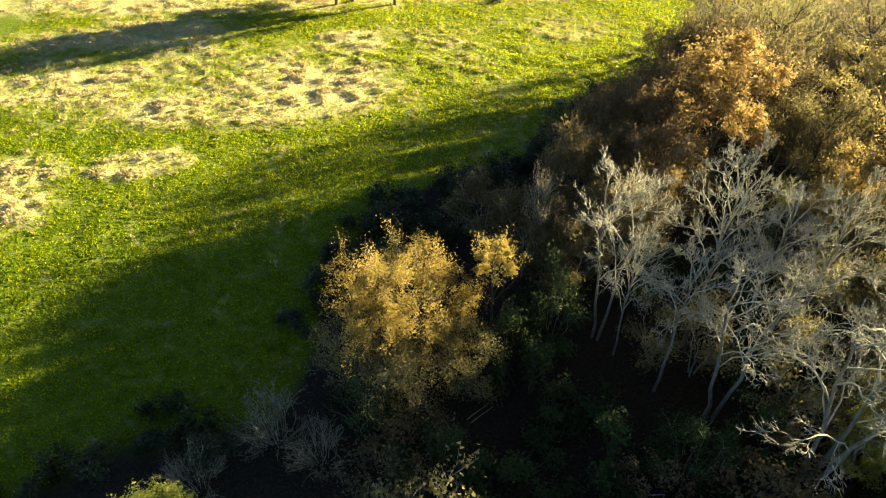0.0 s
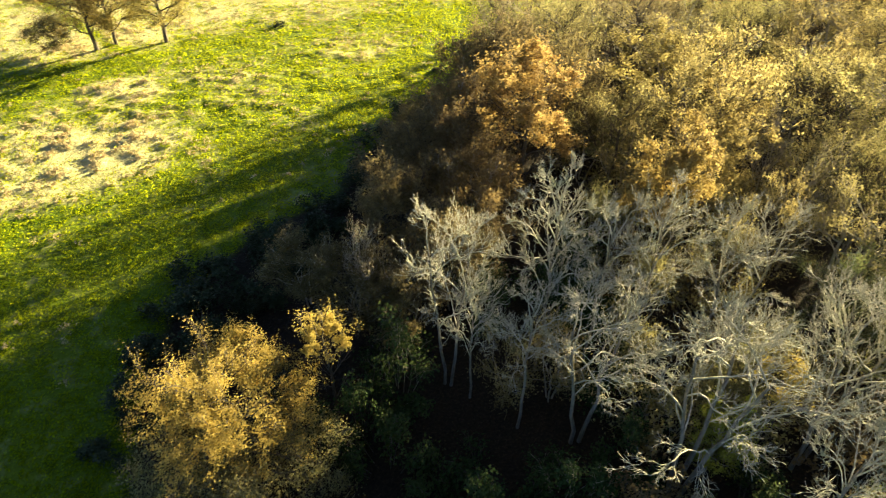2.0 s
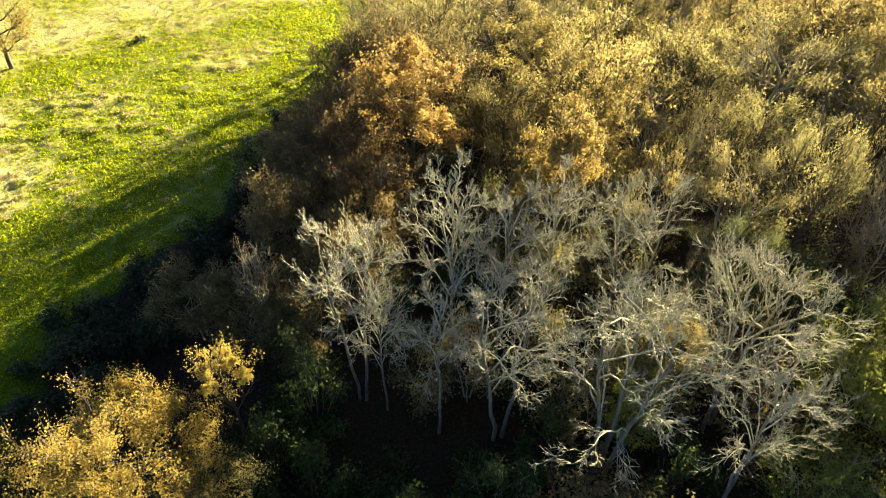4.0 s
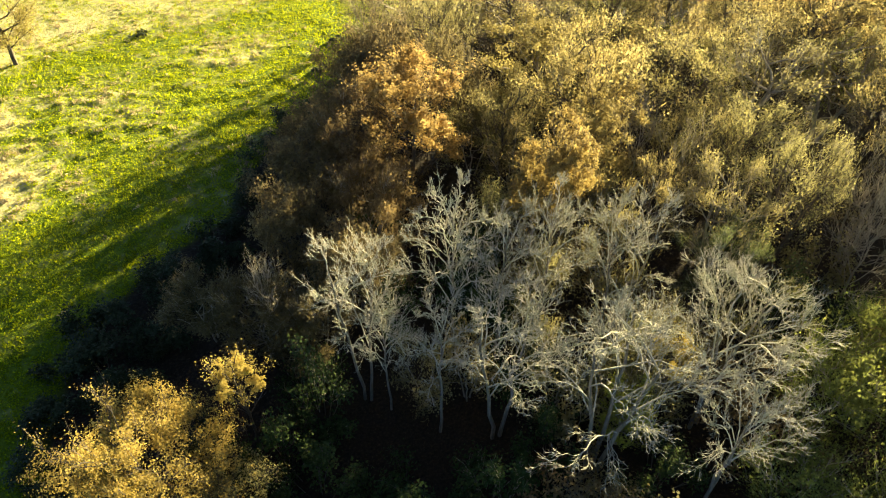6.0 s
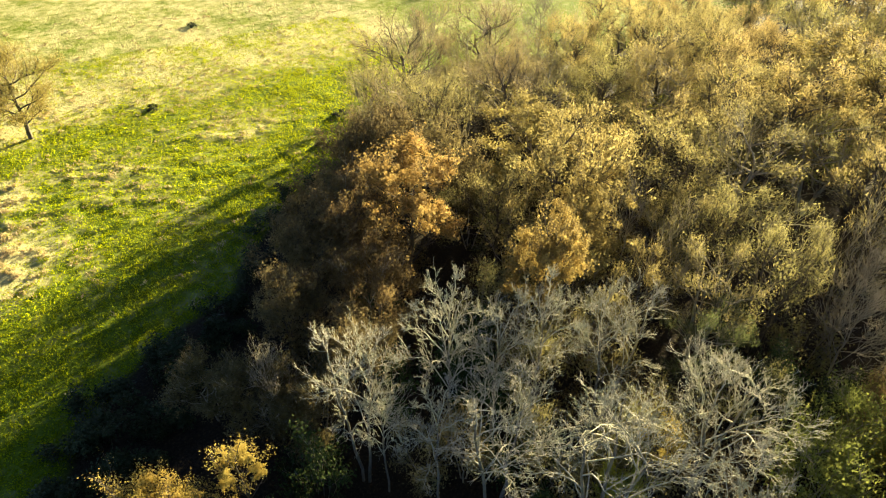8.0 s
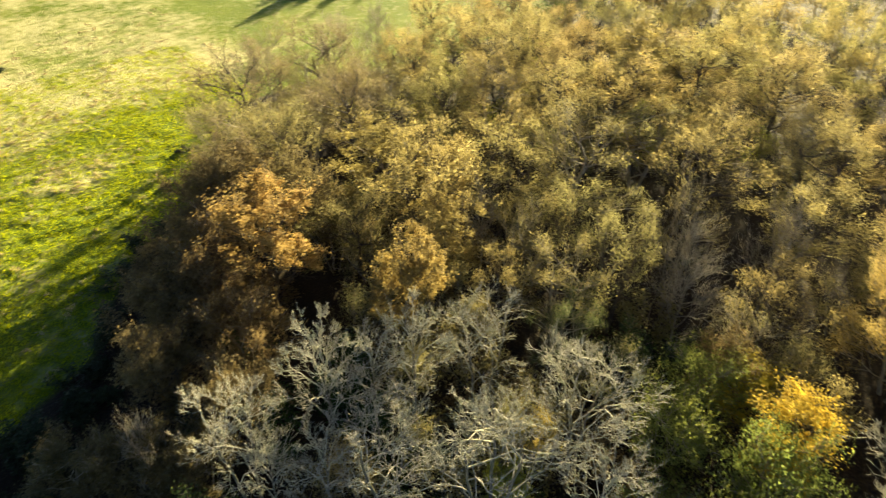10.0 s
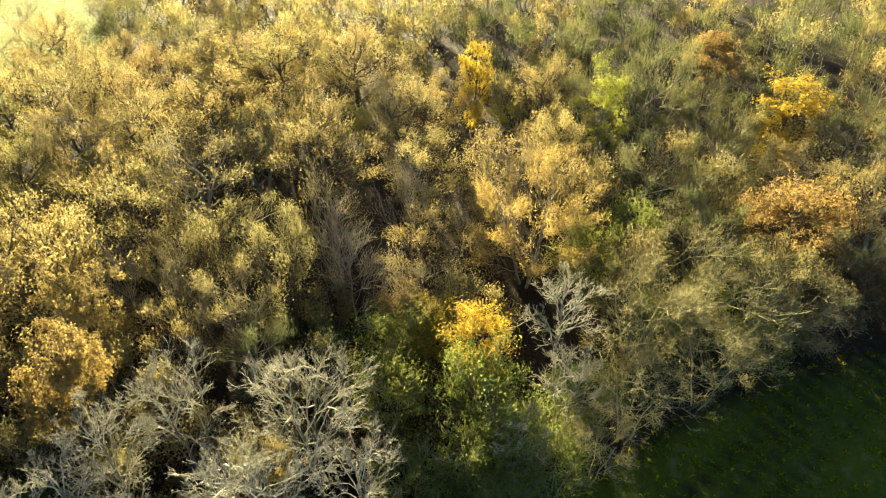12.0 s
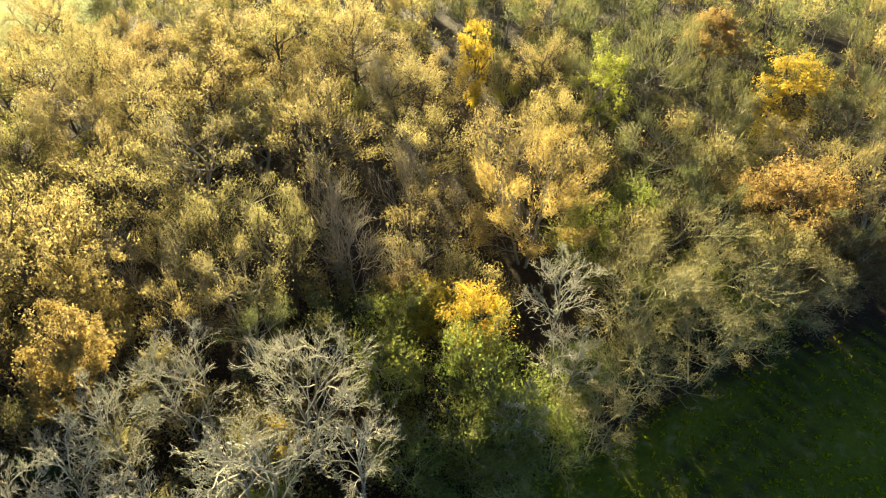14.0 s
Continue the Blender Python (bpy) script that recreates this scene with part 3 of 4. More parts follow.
kind("yellow", "maple_tree", "tree with clumps of pale yellow leaves", 12, 4.2,
     [lambda: make_tree("yellow_a", 25, 12, 4.2, 1.6, BROWN, YELLOW, 18200, 0.150, 0.24, 14, 4, 4, clumps=34, share=0.75, streak=0.20),
      lambda: make_tree("yellow_b", 26, 12, 4.2, 1.6, GREY, YELLOW, 18200, 0.150, 0.24, 14, 4, 4, clumps=34, share=0.75, streak=0.20)])
kind("bright", "maple_tree", "small tree with bright yellow leaves", 10, 2.6,
     [lambda: make_tree("bright", 27, 10, 2.6, 1.0, BROWN, BRIGHT, 13000, 0.125, 0.3, 14, 4, 4, clumps=36)])
kind("lime", "poplar_tree", "tall thin tree with sparse lime-green leaves", 14, 3.2,
     [lambda: make_tree("lime", 28, 14, 3.2, 1.0, GREY, LIME, 10000, 0.15, 0.25, 14, 4, 4, clumps=30, share=0.5)])
CANOPY = dict(lift=0.35, spread=0.9, girth=1.3, twig=0.016, shell=1.8, arm=0.40, upright=0.3)
kind("ochre", "oak_tree", "tree with a full domed crown of ochre leaves", 12.5, 5.0,
     [lambda: make_tree("ochre_a", 31, 12.5, 5.0, 4.2, BROWN, OCHRE, 8600, 0.165, 0.36, 17, 6, 5, streak=0.42, **CANOPY),
      lambda: make_tree("ochre_b", 32, 12.5, 5.0, 3.8, BROWN, OCHRE, 8600, 0.165, 0.36, 17, 6, 5, stems=2, streak=0.42, **CANOPY),
      lambda: make_tree("ochre_c", 33, 12.5, 5.0, 4.2, BROWN, OCHRE, 8600, 0.165, 0.36, 17, 6, 5, streak=0.42, **CANOPY)])
kind("tan", "oak_tree", "oak with a full domed crown of dry tan-brown leaves", 12.5, 5.0,
     [lambda: make_tree("tan_a", 73, 12.5, 5.0, 4.2, BROWN, TAN, 8200, 0.158, 0.36, 17, 6, 5, streak=0.5, **CANOPY),
      lambda: make_tree("tan_b", 74, 12.5, 5.0, 3.6, BROWN, TAN, 7600, 0.158, 0.36, 17, 6, 5, stems=2, streak=0.5, **CANOPY)])
kind("dun", "oak_tree", "half-bare oak with dull brown leaves on dark branches", 12.5, 5.0,
     [lambda: make_tree("dun_a", 85, 12.5, 5.0, 2.8, BROWN, DUN, 6800, 0.145, 0.34, 17, 6, 5, streak=0.6, **CANOPY),
      lambda: make_tree("dun_b", 86, 12.5, 5.0, 2.4, BROWN, DUN, 6200, 0.145, 0.34, 17, 6, 5, stems=2, streak=0.6, **CANOPY)])
kind("olive", "oak_tree", "half-bare tree with olive-brown leaves on dark branches", 12, 4.8,
     [lambda: make_tree("olive_a", 34, 12, 4.8, 2.8, GREY, OLIVE, 5600, 0.160, 0.36, 17, 6, 5, stems=2, streak=0.55, **CANOPY),
      lambda: make_tree("olive_b", 35, 12, 4.8, 2.8, BROWN, OLIVE, 5600, 0.160, 0.36, 17, 6, 5, streak=0.55, **CANOPY),
      lambda: make_tree("olive_c", 36, 12, 4.8, 2.4, BROWN, OLIVE, 5400, 0.160, 0.36, 17, 6, 5, stems=3, streak=0.55, **CANOPY)])
kind("amber", "hazel_tree", "feathery upright tree with amber leaves", 13, 5.5,
     [lambda: make_tree("amber", 37, 13, 5.5, 0.8, GREY, AMBER, 16500, 0.145, 0.26, 18, 6, 6, stems=3, lift=0.8, girth=0.8, streak=0.55, shell=1.2, upright=0.8)])
kind("sage", "willow_tree", "willow with fine grey-green leaves", 12, 5.0,
     [lambda: make_tree("sage_a", 38, 12, 5.0, 1.2, GREY, SAGE, 9000, 0.158, 0.30, 13, 6, 6, stems=3, lift=0.6, girth=0.9, streak=0.85, shell=1.0, arm=0.4),
      lambda: make_tree("sage_b", 39, 12, 5.0, 1.2, GREY, SAGE, 9000, 0.158, 0.30, 13, 6, 6, stems=2, lift=0.6, girth=0.9, streak=0.85, shell=1.0, arm=0.4)])
kind("far_ochre", "oak_tree", "distant oak in dull ochre autumn leaf", 12, 5.0,
     [lambda: make_tree("far_ochre_a", 61, 12, 5.0, 1.2, GREY, OCHRE, 2800, 0.287, 0.6, 7, 4, 2, lift=0.4, streak=0.60),
      lambda: make_tree("far_ochre_b", 62, 12, 5.0, 1.2, GREY, OLIVE, 2800, 0.287, 0.6, 7, 4, 2, stems=2, lift=0.4, streak=0.60)])
kind("far_sage", "willow_tree", "distant willow with grey-green leaves", 12, 5.0,
     [lambda: make_tree("far_sage_a", 63, 12, 5.0, 1.0, GREY, SAGE, 2800, 0.276, 0.6, 7, 4, 2, stems=3, lift=0.5, girth=0.7, streak=0.80),
      lambda: make_tree("far_sage_b", 64, 12, 5.0, 1.0, GREY, SAGE, 2800, 0.276, 0.6, 7, 4, 2, stems=2, lift=0.5, girth=0.8, streak=0.80)])
kind("white", "ash_tree", "bare ash with pale grey bark and stout curling twigs", 13, 2.9,
     [lambda: make_ash("white_a", 41, 13, 2.9, 0.46, 13), lambda: make_ash("white_b", 42, 13, 2.9, 0.40, 14),
      lambda: make_ash("white_c", 43, 13, 2.9, 0.42, 14, 2, girth=0.11), lambda: make_ash("white_d", 44, 13, 2.9, 0.42, 15, 3, girth=0.10)])
kind("edge_ash", "ash_tree", "wide half-bare tree with yellow-green twigs overhanging the field", 11, 5.0,
     [lambda: make_tree("edge_a", 81, 11, 5.0, 3.4, WARM, OLIVE, 5000, 0.10, 0.25, limbs=16, n2=6, n3=5, n4=3, stems=3, lift=0.05, spread=0.9, girth=0.6, twig=0.0145, bend=0.7, reach=(0.38, 0.55, 0.6), along=0.65, fork=(0.3, 0.9), streak=0.8),
      lambda: make_tree("edge_b", 82, 11, 5.0, 3.0, WARM, OLIVE, 4000, 0.10, 0.25, limbs=16, n2=6, n3=5, n4=3, stems=2, lift=0.1, spread=0.9, girth=0.6, twig=0.0145, bend=0.65, reach=(0.38, 0.55, 0.6), along=0.65, fork=(0.3, 0.9), streak=0.8)])
# stands in for the oak's lower crown, with its shade put into duller leaves
kind("oak_skirt", "oak_tree", "low skirt of the oak's crown, its shade put into olive-brown leaves", 5, 3.0,
     [lambda: make_tree("oak_skirt", 83, 5, 3.0, 0.3, BROWN, OLIVE, 9000, 0.10, 0.3, 11, 5, 4, stems=3, girth=0.6, lift=0.3, full=3.0, clumps=40)])
kind("white_wide", "ash_tree", "wide bare ash with several pale stems and curling twigs", 13, 4.2,
     [lambda: make_ash("white_e", 71, 13, 4.2, 0.34, 18, 3, 0.012, 0.125), lambda: make_ash("white_f", 72, 13, 4.2, 0.36, 18, 2, 0.012, 0.13)])
kind("grey", "alder_tree", "bare tree with dull grey-brown twigs", 10.5, 4.0,
     [lambda: make_tree("grey_a", 45, 10.5, 4.0, 2.0, GREY, limbs=12, n2=5, n3=5, n4=2, lift=0.4, spread=0.8, girth=0.7, twig=0.014, bend=0.35, reach=(0.6, 0.7, 0.75), along=0.65, streak=0.80),
      lambda: make_tree("grey_b", 46, 10.5, 4.0, 1.6, GREY, OLIVE, 2500, 0.13, 0.3, limbs=12, n2=5, n3=4, n4=2, stems=2, girth=0.7, lift=0.5, twig=0.015, bend=0.3, reach=(0.6, 0.7, 0.75), along=0.65, streak=0.80)])
kind("rust", "hawthorn_tree", "low dense tree with rust-brown leaves and twigs", 7.5, 3.4,
     [lambda: make_tree("rust_a", 47, 7.5, 3.4, 0.6, BROWN, RUST, 11500, 0.165, 0.26, 13, 6, 5, stems=3, girth=0.7, twig=0.012, lift=0.5, streak=0.45, clumps=34, share=0.4),
      lambda: make_tree("rust_b", 48, 7.5, 3.4, 0.6, GREY, RUST, 10500, 0.165, 0.26, 13, 6, 5, stems=2, girth=0.7, twig=0.012, lift=0.5, streak=0.45, clumps=34, share=0.4)])
kind("thicket", "hazel_tree", "low leafy understorey tree in olive and brown", 6.5, 3.2,
     [lambda: make_tree("thicket_a", 65, 6.5, 3.2, 0.3, GREY, OLIVE, 4100, 0.158, 0.45, 9, 4, 3, stems=3, girth=0.6, twig=0.012, lift=0.45, streak=0.50),
      lambda: make_tree("thicket_b", 66, 6.5, 3.2, 0.3, GREY, LIME, 3300, 0.158, 0.45, 9, 4, 3, stems=3, girth=0.6, twig=0.012, lift=0.45, streak=0.50),
      lambda: make_tree("thicket_c", 67, 6.5, 3.2, 0.3, GREY, OLIVE, 3700, 0.158, 0.45, 9, 4, 3, stems=3, girth=0.6, twig=0.012, lift=0.45, streak=0.50)])
kind("mossy", "hazel_tree", "low bushy tree with moss-green leaves", 7, 3.4,
     [lambda: make_tree("mossy_a", 69, 7, 3.4, 0.2, GREY, MOSSY, 8600, 0.150, 0.4, 13, 5, 4, stems=3, girth=0.6, twig=0.012, lift=0.4, full=3.0, clumps=70, streak=0.40),
      lambda: make_tree("mossy_b", 70, 7, 3.4, 0.2, GREY, MOSSY, 7800, 0.150, 0.4, 13, 5, 4, stems=3, girth=0.6, twig=0.012, lift=0.4, full=3.0, clumps=70, streak=0.40)])
kind("bramble", "bramble_thicket", "dark tangled bramble mound", 1.9, 2.4,
     [lambda: make_bush("bramble_a", 51, 1.9, 2.4, BROWN, DARK, 2600, 0.17, stems=11), lambda: make_bush("bramble_b", 52, 1.9, 2.4, BROWN, DARK, 2600, 0.17, stems=11)],
     "shrub", "brambles along the wood's edge")
kind("shrub_green", "shrub", "leafy dark green shrub under the trees", 3.0, 2.4,
     [lambda: make_bush("shrub_green_a", 53, 3.0, 2.4, BROWN, GREEN, 3400, 0.15), lambda: make_bush("shrub_green_b", 54, 3.0, 2.4, GREY, GREEN, 3200, 0.15, spiky=0.4)],
     "shrub", "shrubs of the wood")
kind("shrub_brown", "shrub", "brown twiggy shrub with a few dull leaves", 3.2, 2.3,
     [lambda: make_bush("shrub_brown_a", 55, 3.2, 2.3, BROWN, RUST, 1500, 0.17, spiky=0.3), lambda: make_bush("shrub_brown_b", 56, 3.2, 2.3, GREY, OLIVE, 1700, 0.18, spiky=0.4)],
     "shrub", "shrubs of the wood")
kind("shrub_grey", "shrub", "shrub of fine grey twigs with few leaves", 4.0, 2.2,
     [lambda: make_bush("shrub_grey", 57, 4.0, 2.2, GREY, SAGE, 900, 0.09, stems=60, spiky=0.1, thick=0.7)], "shrub", "shrubs of the wood")

# ---- the meadow's edge, nearest the start ----
plant("gold_oak", -2.5, 25.0, 9.5, 4.6)
plant("oak_skirt", -5.4, 23.8, 5.0, 2.8)
plant("oak_skirt", -2.2, 21.9, 5.4, 3.0)
plant("oak_skirt", 1.0, 22.8, 5.2, 2.6)
plant("gold_small", 2.8, 26.7, 9.0, 1.7)
plant("shrub_green", 3.8, 25.4, 4.4, 2.5, 0)
plant("shrub_green", 4.6, 22.6, 3.6, 2.6, 0)
plant("shrub_green", 6.6, 27.4, 4.4, 2.6, 1)
plant("white", 9.3, 26.8, 13.2, 2.7, 2)
plant("white", 10.2, 25.5, 10.0, 1.8, 1)
plant("white", 14.6, 26.3, 15.0, 2.8, 1)
plant("white", 16.6, 24.6, 13.5, 2.6, 0)
plant("white", 19.6, 24.6, 14.0, 2.8, 1)
plant("white", 23.5, 22.7, 13.4, 2.8, 2)
plant("white_wide", 18.2, 16.9, 13.5, 4.6, 0)
plant("white", 14.6, 21.0, 12.0, 3.3, 2)
plant("white", 12.0, 22.8, 11.0, 2.4, 0)
plant("white_wide", 25.0, 16.2, 13.0, 4.2, 1)
plant("white", 21.8, 12.4, 12.0, 2.4, 2)
plant("grey", 5.8, 32.0, 9.7, 2.2, 0)
plant("rust", 9.0, 38.0, 8.8, 3.2, 0)
plant("rust", 5.3, 32.6, 7.0, 3.2, 1)
plant("rust", 2.6, 35.6, 6.0, 2.8, 1)
plant("rust", 12.4, 43.5, 8.2, 3.6, 0)
plant("rust", 14.5, 36.5, 9.4, 3.6, 1)
plant("rust", 17.4, 46.3, 10.2, 3.8, 1)
plant("rust", 19.2, 51.0, 10.8, 3.8, 0)
plant("rust", 15.8, 42.0, 9.6, 3.6, 0)
plant("rust", 14.0, 50.0, 5.5, 3.0, 0)
plant("rust", 11.5, 32.5, 8.6, 3.2, 0)
plant("rust", 7.8, 30.4, 7.2, 2.8, 1)
for k, (x, y, h, r) in enumerate([(-9.0, 28.5, 1.6, 2.0), (-8.2, 32.0, 1.8, 2.4), (-6.8, 35.8, 2.0, 2.7), (-4.6, 38.6, 2.3, 2.9), (-1.5, 41.0, 2.3, 3.0),
                                  (2.0, 42.8, 2.4, 3.0), (5.4, 44.6, 2.4, 2.8), (8.6, 48.6, 2.2, 2.5), (12.2, 54.0, 2.6, 2.8), (16.6, 58.2, 2.6, 2.6), (0.5, 38.5, 2.6, 2.8)]):
    plant("bramble", x, y, h * 0.75, r, k)
for k, (x, y, h, r) in enumerate([(-21.5, 15.5, 1.6, 1.9), (-18.5, 17.6, 1.7, 2.0), (-15.5, 20.0, 1.6, 2.0), (-12.5, 18.5, 2.0, 2.2)]):
    plant("bramble", x, y, h, r, k)
plant("shrub_grey", -9.2, 19.8, 3.2, 2.2)
plant("shrub_grey", -6.6, 18.4, 2.2, 1.8)
plant("shrub_grey", -12.6, 16.8, 2.4, 1.9)
plant("shrub_green", -4.2, 20.4, 2.6, 2.4, 1)
plant("lime", -12.5, 13.5, 5.5, 1.8)
plant("shrub_green", 9.0, 18.6, 3.4, 3.0, 0)
plant("shrub_green", 12.5, 17.6, 3.2, 2.6, 1)
plant("shrub_green", 3.6, 17.6, 1.8, 3.0, 0)
plant("shrub_brown", 15.6, 15.6, 4.0, 2.6, 0)
plant("shrub_brown", 19.0, 19.6, 3.6, 2.4, 1)
plant("shrub_brown", -2.0, 19.5, 2.6, 2.4, 0)
plant("shrub_brown", 17.2, 13.4, 3.2, 2.4, 1)
plant("shrub_green", 20.6, 14.6, 3.6, 2.4, 0)
plant("shrub_brown", 13.8, 13.6, 2.8, 2.4, 1)
plant("shrub_brown", 22.6, 18.2, 4.0, 2.4, 1)
plant("shrub_green", 16.6, 18.6, 3.6, 2.2, 0)
plant("thicket", 14.5, 24.0, 6.5, 2.6, 0)
plant("thicket", 18.5, 21.0, 7.0, 2.8, 2)
plant("thicket", 22.0, 19.6, 7.4, 2.6, 0)
plant("thicket", 24.6, 19.4, 7.4, 2.6, 2)
plant("thicket", 21.2, 26.4, 8.0, 3.0, 0)
plant("thicket", 12.4, 25.2, 5.2, 2.2, 2)
plant("thicket", 25.6, 25.2, 8.6, 3.0, 2)
plant("gold_small", 22.8, 17.4, 8.8, 1.7, label="slender young oak with dull gold leaves among bare ashes")
plant("lime", 20.3, 17.4, 6.0, 1.8)

# ---- the middle of the wood ----
plant("orange", 19.2, 40.6, 14.4, 4.4, 0)
plant("thicket", 25.6, 33.4, 8.0, 3.0, 0)
plant("thicket", 28.0, 31.0, 7.6, 2.8, 2)
plant("thicket", 22.4, 33.4, 7.0, 2.8, 0)
plant("thicket", 26.4, 37.0, 8.4, 3.0, 2)
plant("orange", 23.2, 28.8, 14.6, 3.0, 1)
plant("yellow", 30.6, 33.8, 12.8, 3.9, 0)
plant("yellow", 34.2, 46.0, 12.4, 5.2, 1)
plant("yellow", 37.6, 41.0, 11.0, 3.6, 0)
plant("olive", 27.0, 40.0, 10.0, 4.0, 1)
plant("olive", 26.4, 62.2, 11.5, 4.6, 1)
plant("olive", 25.0, 56.2, 12.6, 4.4, 0)
plant("olive", 27.4, 51.4, 13.4, 4.6, 1)
# the next three are added shade casters, tall enough to darken the meadow
plant("rust", 21.6, 49.8, 12.0, 4.2, 0)
plant("dun", 23.6, 53.0, 12.6, 4.0, 1)
plant("rust", 25.4, 46.0, 11.8, 4.0, 0)
plant("grey", 35.8, 71.8, 12.0, 4.6, 0)
plant("dun", 31.0, 66.0, 13.2, 6.0, 0, label="wide half-bare oak with dark branches over the meadow")
plant("dun", 44.4, 70.4, 12.0, 5.6, 1)
plant("dun", 37.3, 55.6, 12.6, 5.6, 0)
plant("grey", 52.3, 68.7, 11.0, 2.8, 1)
plant("grey", 55.5, 66.5, 10.5, 2.8, 1)
plant("olive", 29.0, 57.0, 10.0, 4.4, 2)
plant("ochre", 46.5, 51.2, 12.0, 3.8, 0)
plant("olive", 45.5, 42.2, 11.5, 4.6, 2)
plant("olive", 47.6, 34.0, 12.0, 5.4, 0)
plant("tan", 53.5, 41.2, 12.6, 5.0, 1)
plant("ochre", 60.0, 38.4, 12.6, 5.6, 2)
plant("yellow", 70.0, 42.0, 13.2, 6.0, 1)
plant("ochre", 72.4, 36.0, 13.0, 6.0, 0)
plant("tan", 74.3, 27.2, 13.2, 6.0, 2)
plant("olive", 54.4, 24.8, 12.8, 5.2, 1)
plant("grey", 49.3, 15.5, 11.4, 3.6, 0)
plant("olive", 44.4, 13.2, 9.0, 3.8, 1)
plant("grey", 43.3, 20.2, 11.0, 3.6, 0)
plant("grey", 34.4, 29.4, 11.0, 3.2, 1)
plant("olive", 39.6, 28.7, 10.8, 3.4, 1)
plant("grey", 34.9, 33.9, 11.0, 3.2, 0)
plant("grey", 39.7, 18.0, 10.8, 3.6, 0)
plant("grey", 39.1, 12.7, 9.6, 3.6, 1)
plant("olive", 33.6, 24.4, 10.6, 3.4, 0)
plant("sage", 31.0, 21.6, 9.4, 2.8, 1)
plant("olive", 30.4, 27.4, 9.6, 3.0, 1)
plant("olive", 38.2, 22.8, 11.2, 3.6, 2)
plant("grey", 46.6, 22.5, 12.0, 3.6, 3)
plant("olive", 38.3, 30.6, 10.0, 3.6, 4)
plant("rust", 37.3, 13.1, 7.6, 2.6, 0)
plant("bright", 74.0, 13.0, 12.8, 2.4)
plant("lime", 66.8, -1.2, 14.0, 3.4)
plant("amber", 47.6, 4.9, 13.2, 5.6)
plant("ochre", 62.2, 2.7, 10.2, 3.3, 0)
plant("bright", 33.6, 7.6, 10.0, 2.7)
plant("bright", 36.8, 11.5, 7.0, 2.4)
# two thickets added to block a streak of sun on the grass
plant("thicket", 40.4, 9.8, 7.4, 2.8, 0)
plant("thicket", 38.2, 7.4, 6.6, 2.6, 2)

# ---- the field's edge in the south ----
plant("white", 35.5, 2.2, 12.0, 3.0, 1, label="bare pale tree at the edge of the shaded field")
plant("edge_ash", 37.6, -3.4, 12.0, 5.0, 0)
plant("edge_ash", 39.6, -9.6, 10.4, 5.2, 1)
plant("edge_ash", 32.2, -2.8, 9.0, 3.8, 1)
plant("edge_ash", 36.0, -8.2, 8.8, 3.8, 1)
plant("edge_ash", 28.4, -0.4, 7.4, 2.9, 0)
plant("mossy", 40.5, -12.6, 6.0, 3.0, 0)
plant("rust", 46.4, -20.2, 6.0, 3.4, 1)
plant("rust", 48.4, -24.6, 6.6, 3.6, 0)
plant("rust", 43.6, -16.4, 5.4, 2.8, 0)
plant("rust", 49.6, -19.0, 7.6, 3.4, 1)
plant("olive", 55.0, -21.5, 10.5, 4.4, 1)
plant("olive", 58.0, -27.0, 10.5, 4.4, 0)
plant("edge_ash", 42.6, -14.8, 9.6, 4.6, 0)
plant("white", 31.0, 1.6, 9.4, 2.2, 2)
plant("white", 27.0, 4.2, 7.6, 2.0, 0)
plant("edge_ash", 43.6, -7.0, 11.6, 4.8, 1)
plant("sage", 66.5, -14.5, 10.4, 5.0, 0)
plant("olive", 44.6, -13.8, 9.6, 3.8, 2)
plant("orange_low", 51.4, -16.8, 10.9, 5.2)
plant("bright", 70.8, -20.6, 12.0, 4.4)
plant("orange", 83.1, -14.8, 12.0, 4.4, 1)
plant("sage", 72.8, -6.6, 12.0, 5.6, 1)
plant("sage", 61.8, -12.4, 9.4, 4.8, 0)
plant("sage", 55.5, -6.0, 11.0, 5.0, 1)
plant("sage", 50.0, -9.5, 10.0, 4.4, 0)
plant("thicket", 46.5, -4.5, 8.0, 4.0, 0)
plant("thicket", 36.2, -3.6, 6.0, 3.0, 0)
plant("mossy", 43.6, -9.0, 6.4, 3.2, 1)
plant("mossy", 48.0, -14.5, 6.6, 3.4, 0)
plant("mossy", 33.6, 0.2, 5.4, 2.8, 1)
plant("sage", 48.6, -20.5, 8.6, 4.0, 0)
plant("mossy", 30.6, 1.2, 4.2, 2.4, 0)
plant("mossy", 25.8, 6.2, 3.8, 2.4, 1)
plant("shrub_green", 34.8, -3.4, 3.4, 2.4, 1)
plant("shrub_green", 39.4, -8.4, 3.4, 2.4, 0)
plant("mossy", 41.0, -5.5, 6.4, 3.0, 0)
plant("thicket", 52.5, -11.0, 7.0, 3.6, 2)
# five dense trees added to keep streaks of sun off the field
plant("mossy", 50.5, -4.0, 8.4, 3.6, 1)
plant("thicket", 57.0, -11.0, 9.0, 4.2, 0)
plant("mossy", 46.0, 0.0, 8.0, 3.4, 0)
plant("thicket", 60.5, -6.5, 9.0, 4.2, 2)
plant("thicket", 55.0, 0.5, 9.0, 4.2, 0)
plant("mossy", 30.8, 6.8, 9.4, 3.2, 0)
plant("mossy", 34.6, 13.6, 8.0, 3.4, 1)
plant("mossy", 28.0, 4.4, 8.6, 2.8, 1)
plant("mossy", 30.2, 12.8, 7.6, 3.2, 0)
plant("mossy", 25.0, 10.4, 5.4, 3.0, 1)
plant("mossy", 26.8, 7.0, 6.6, 2.6, 0)
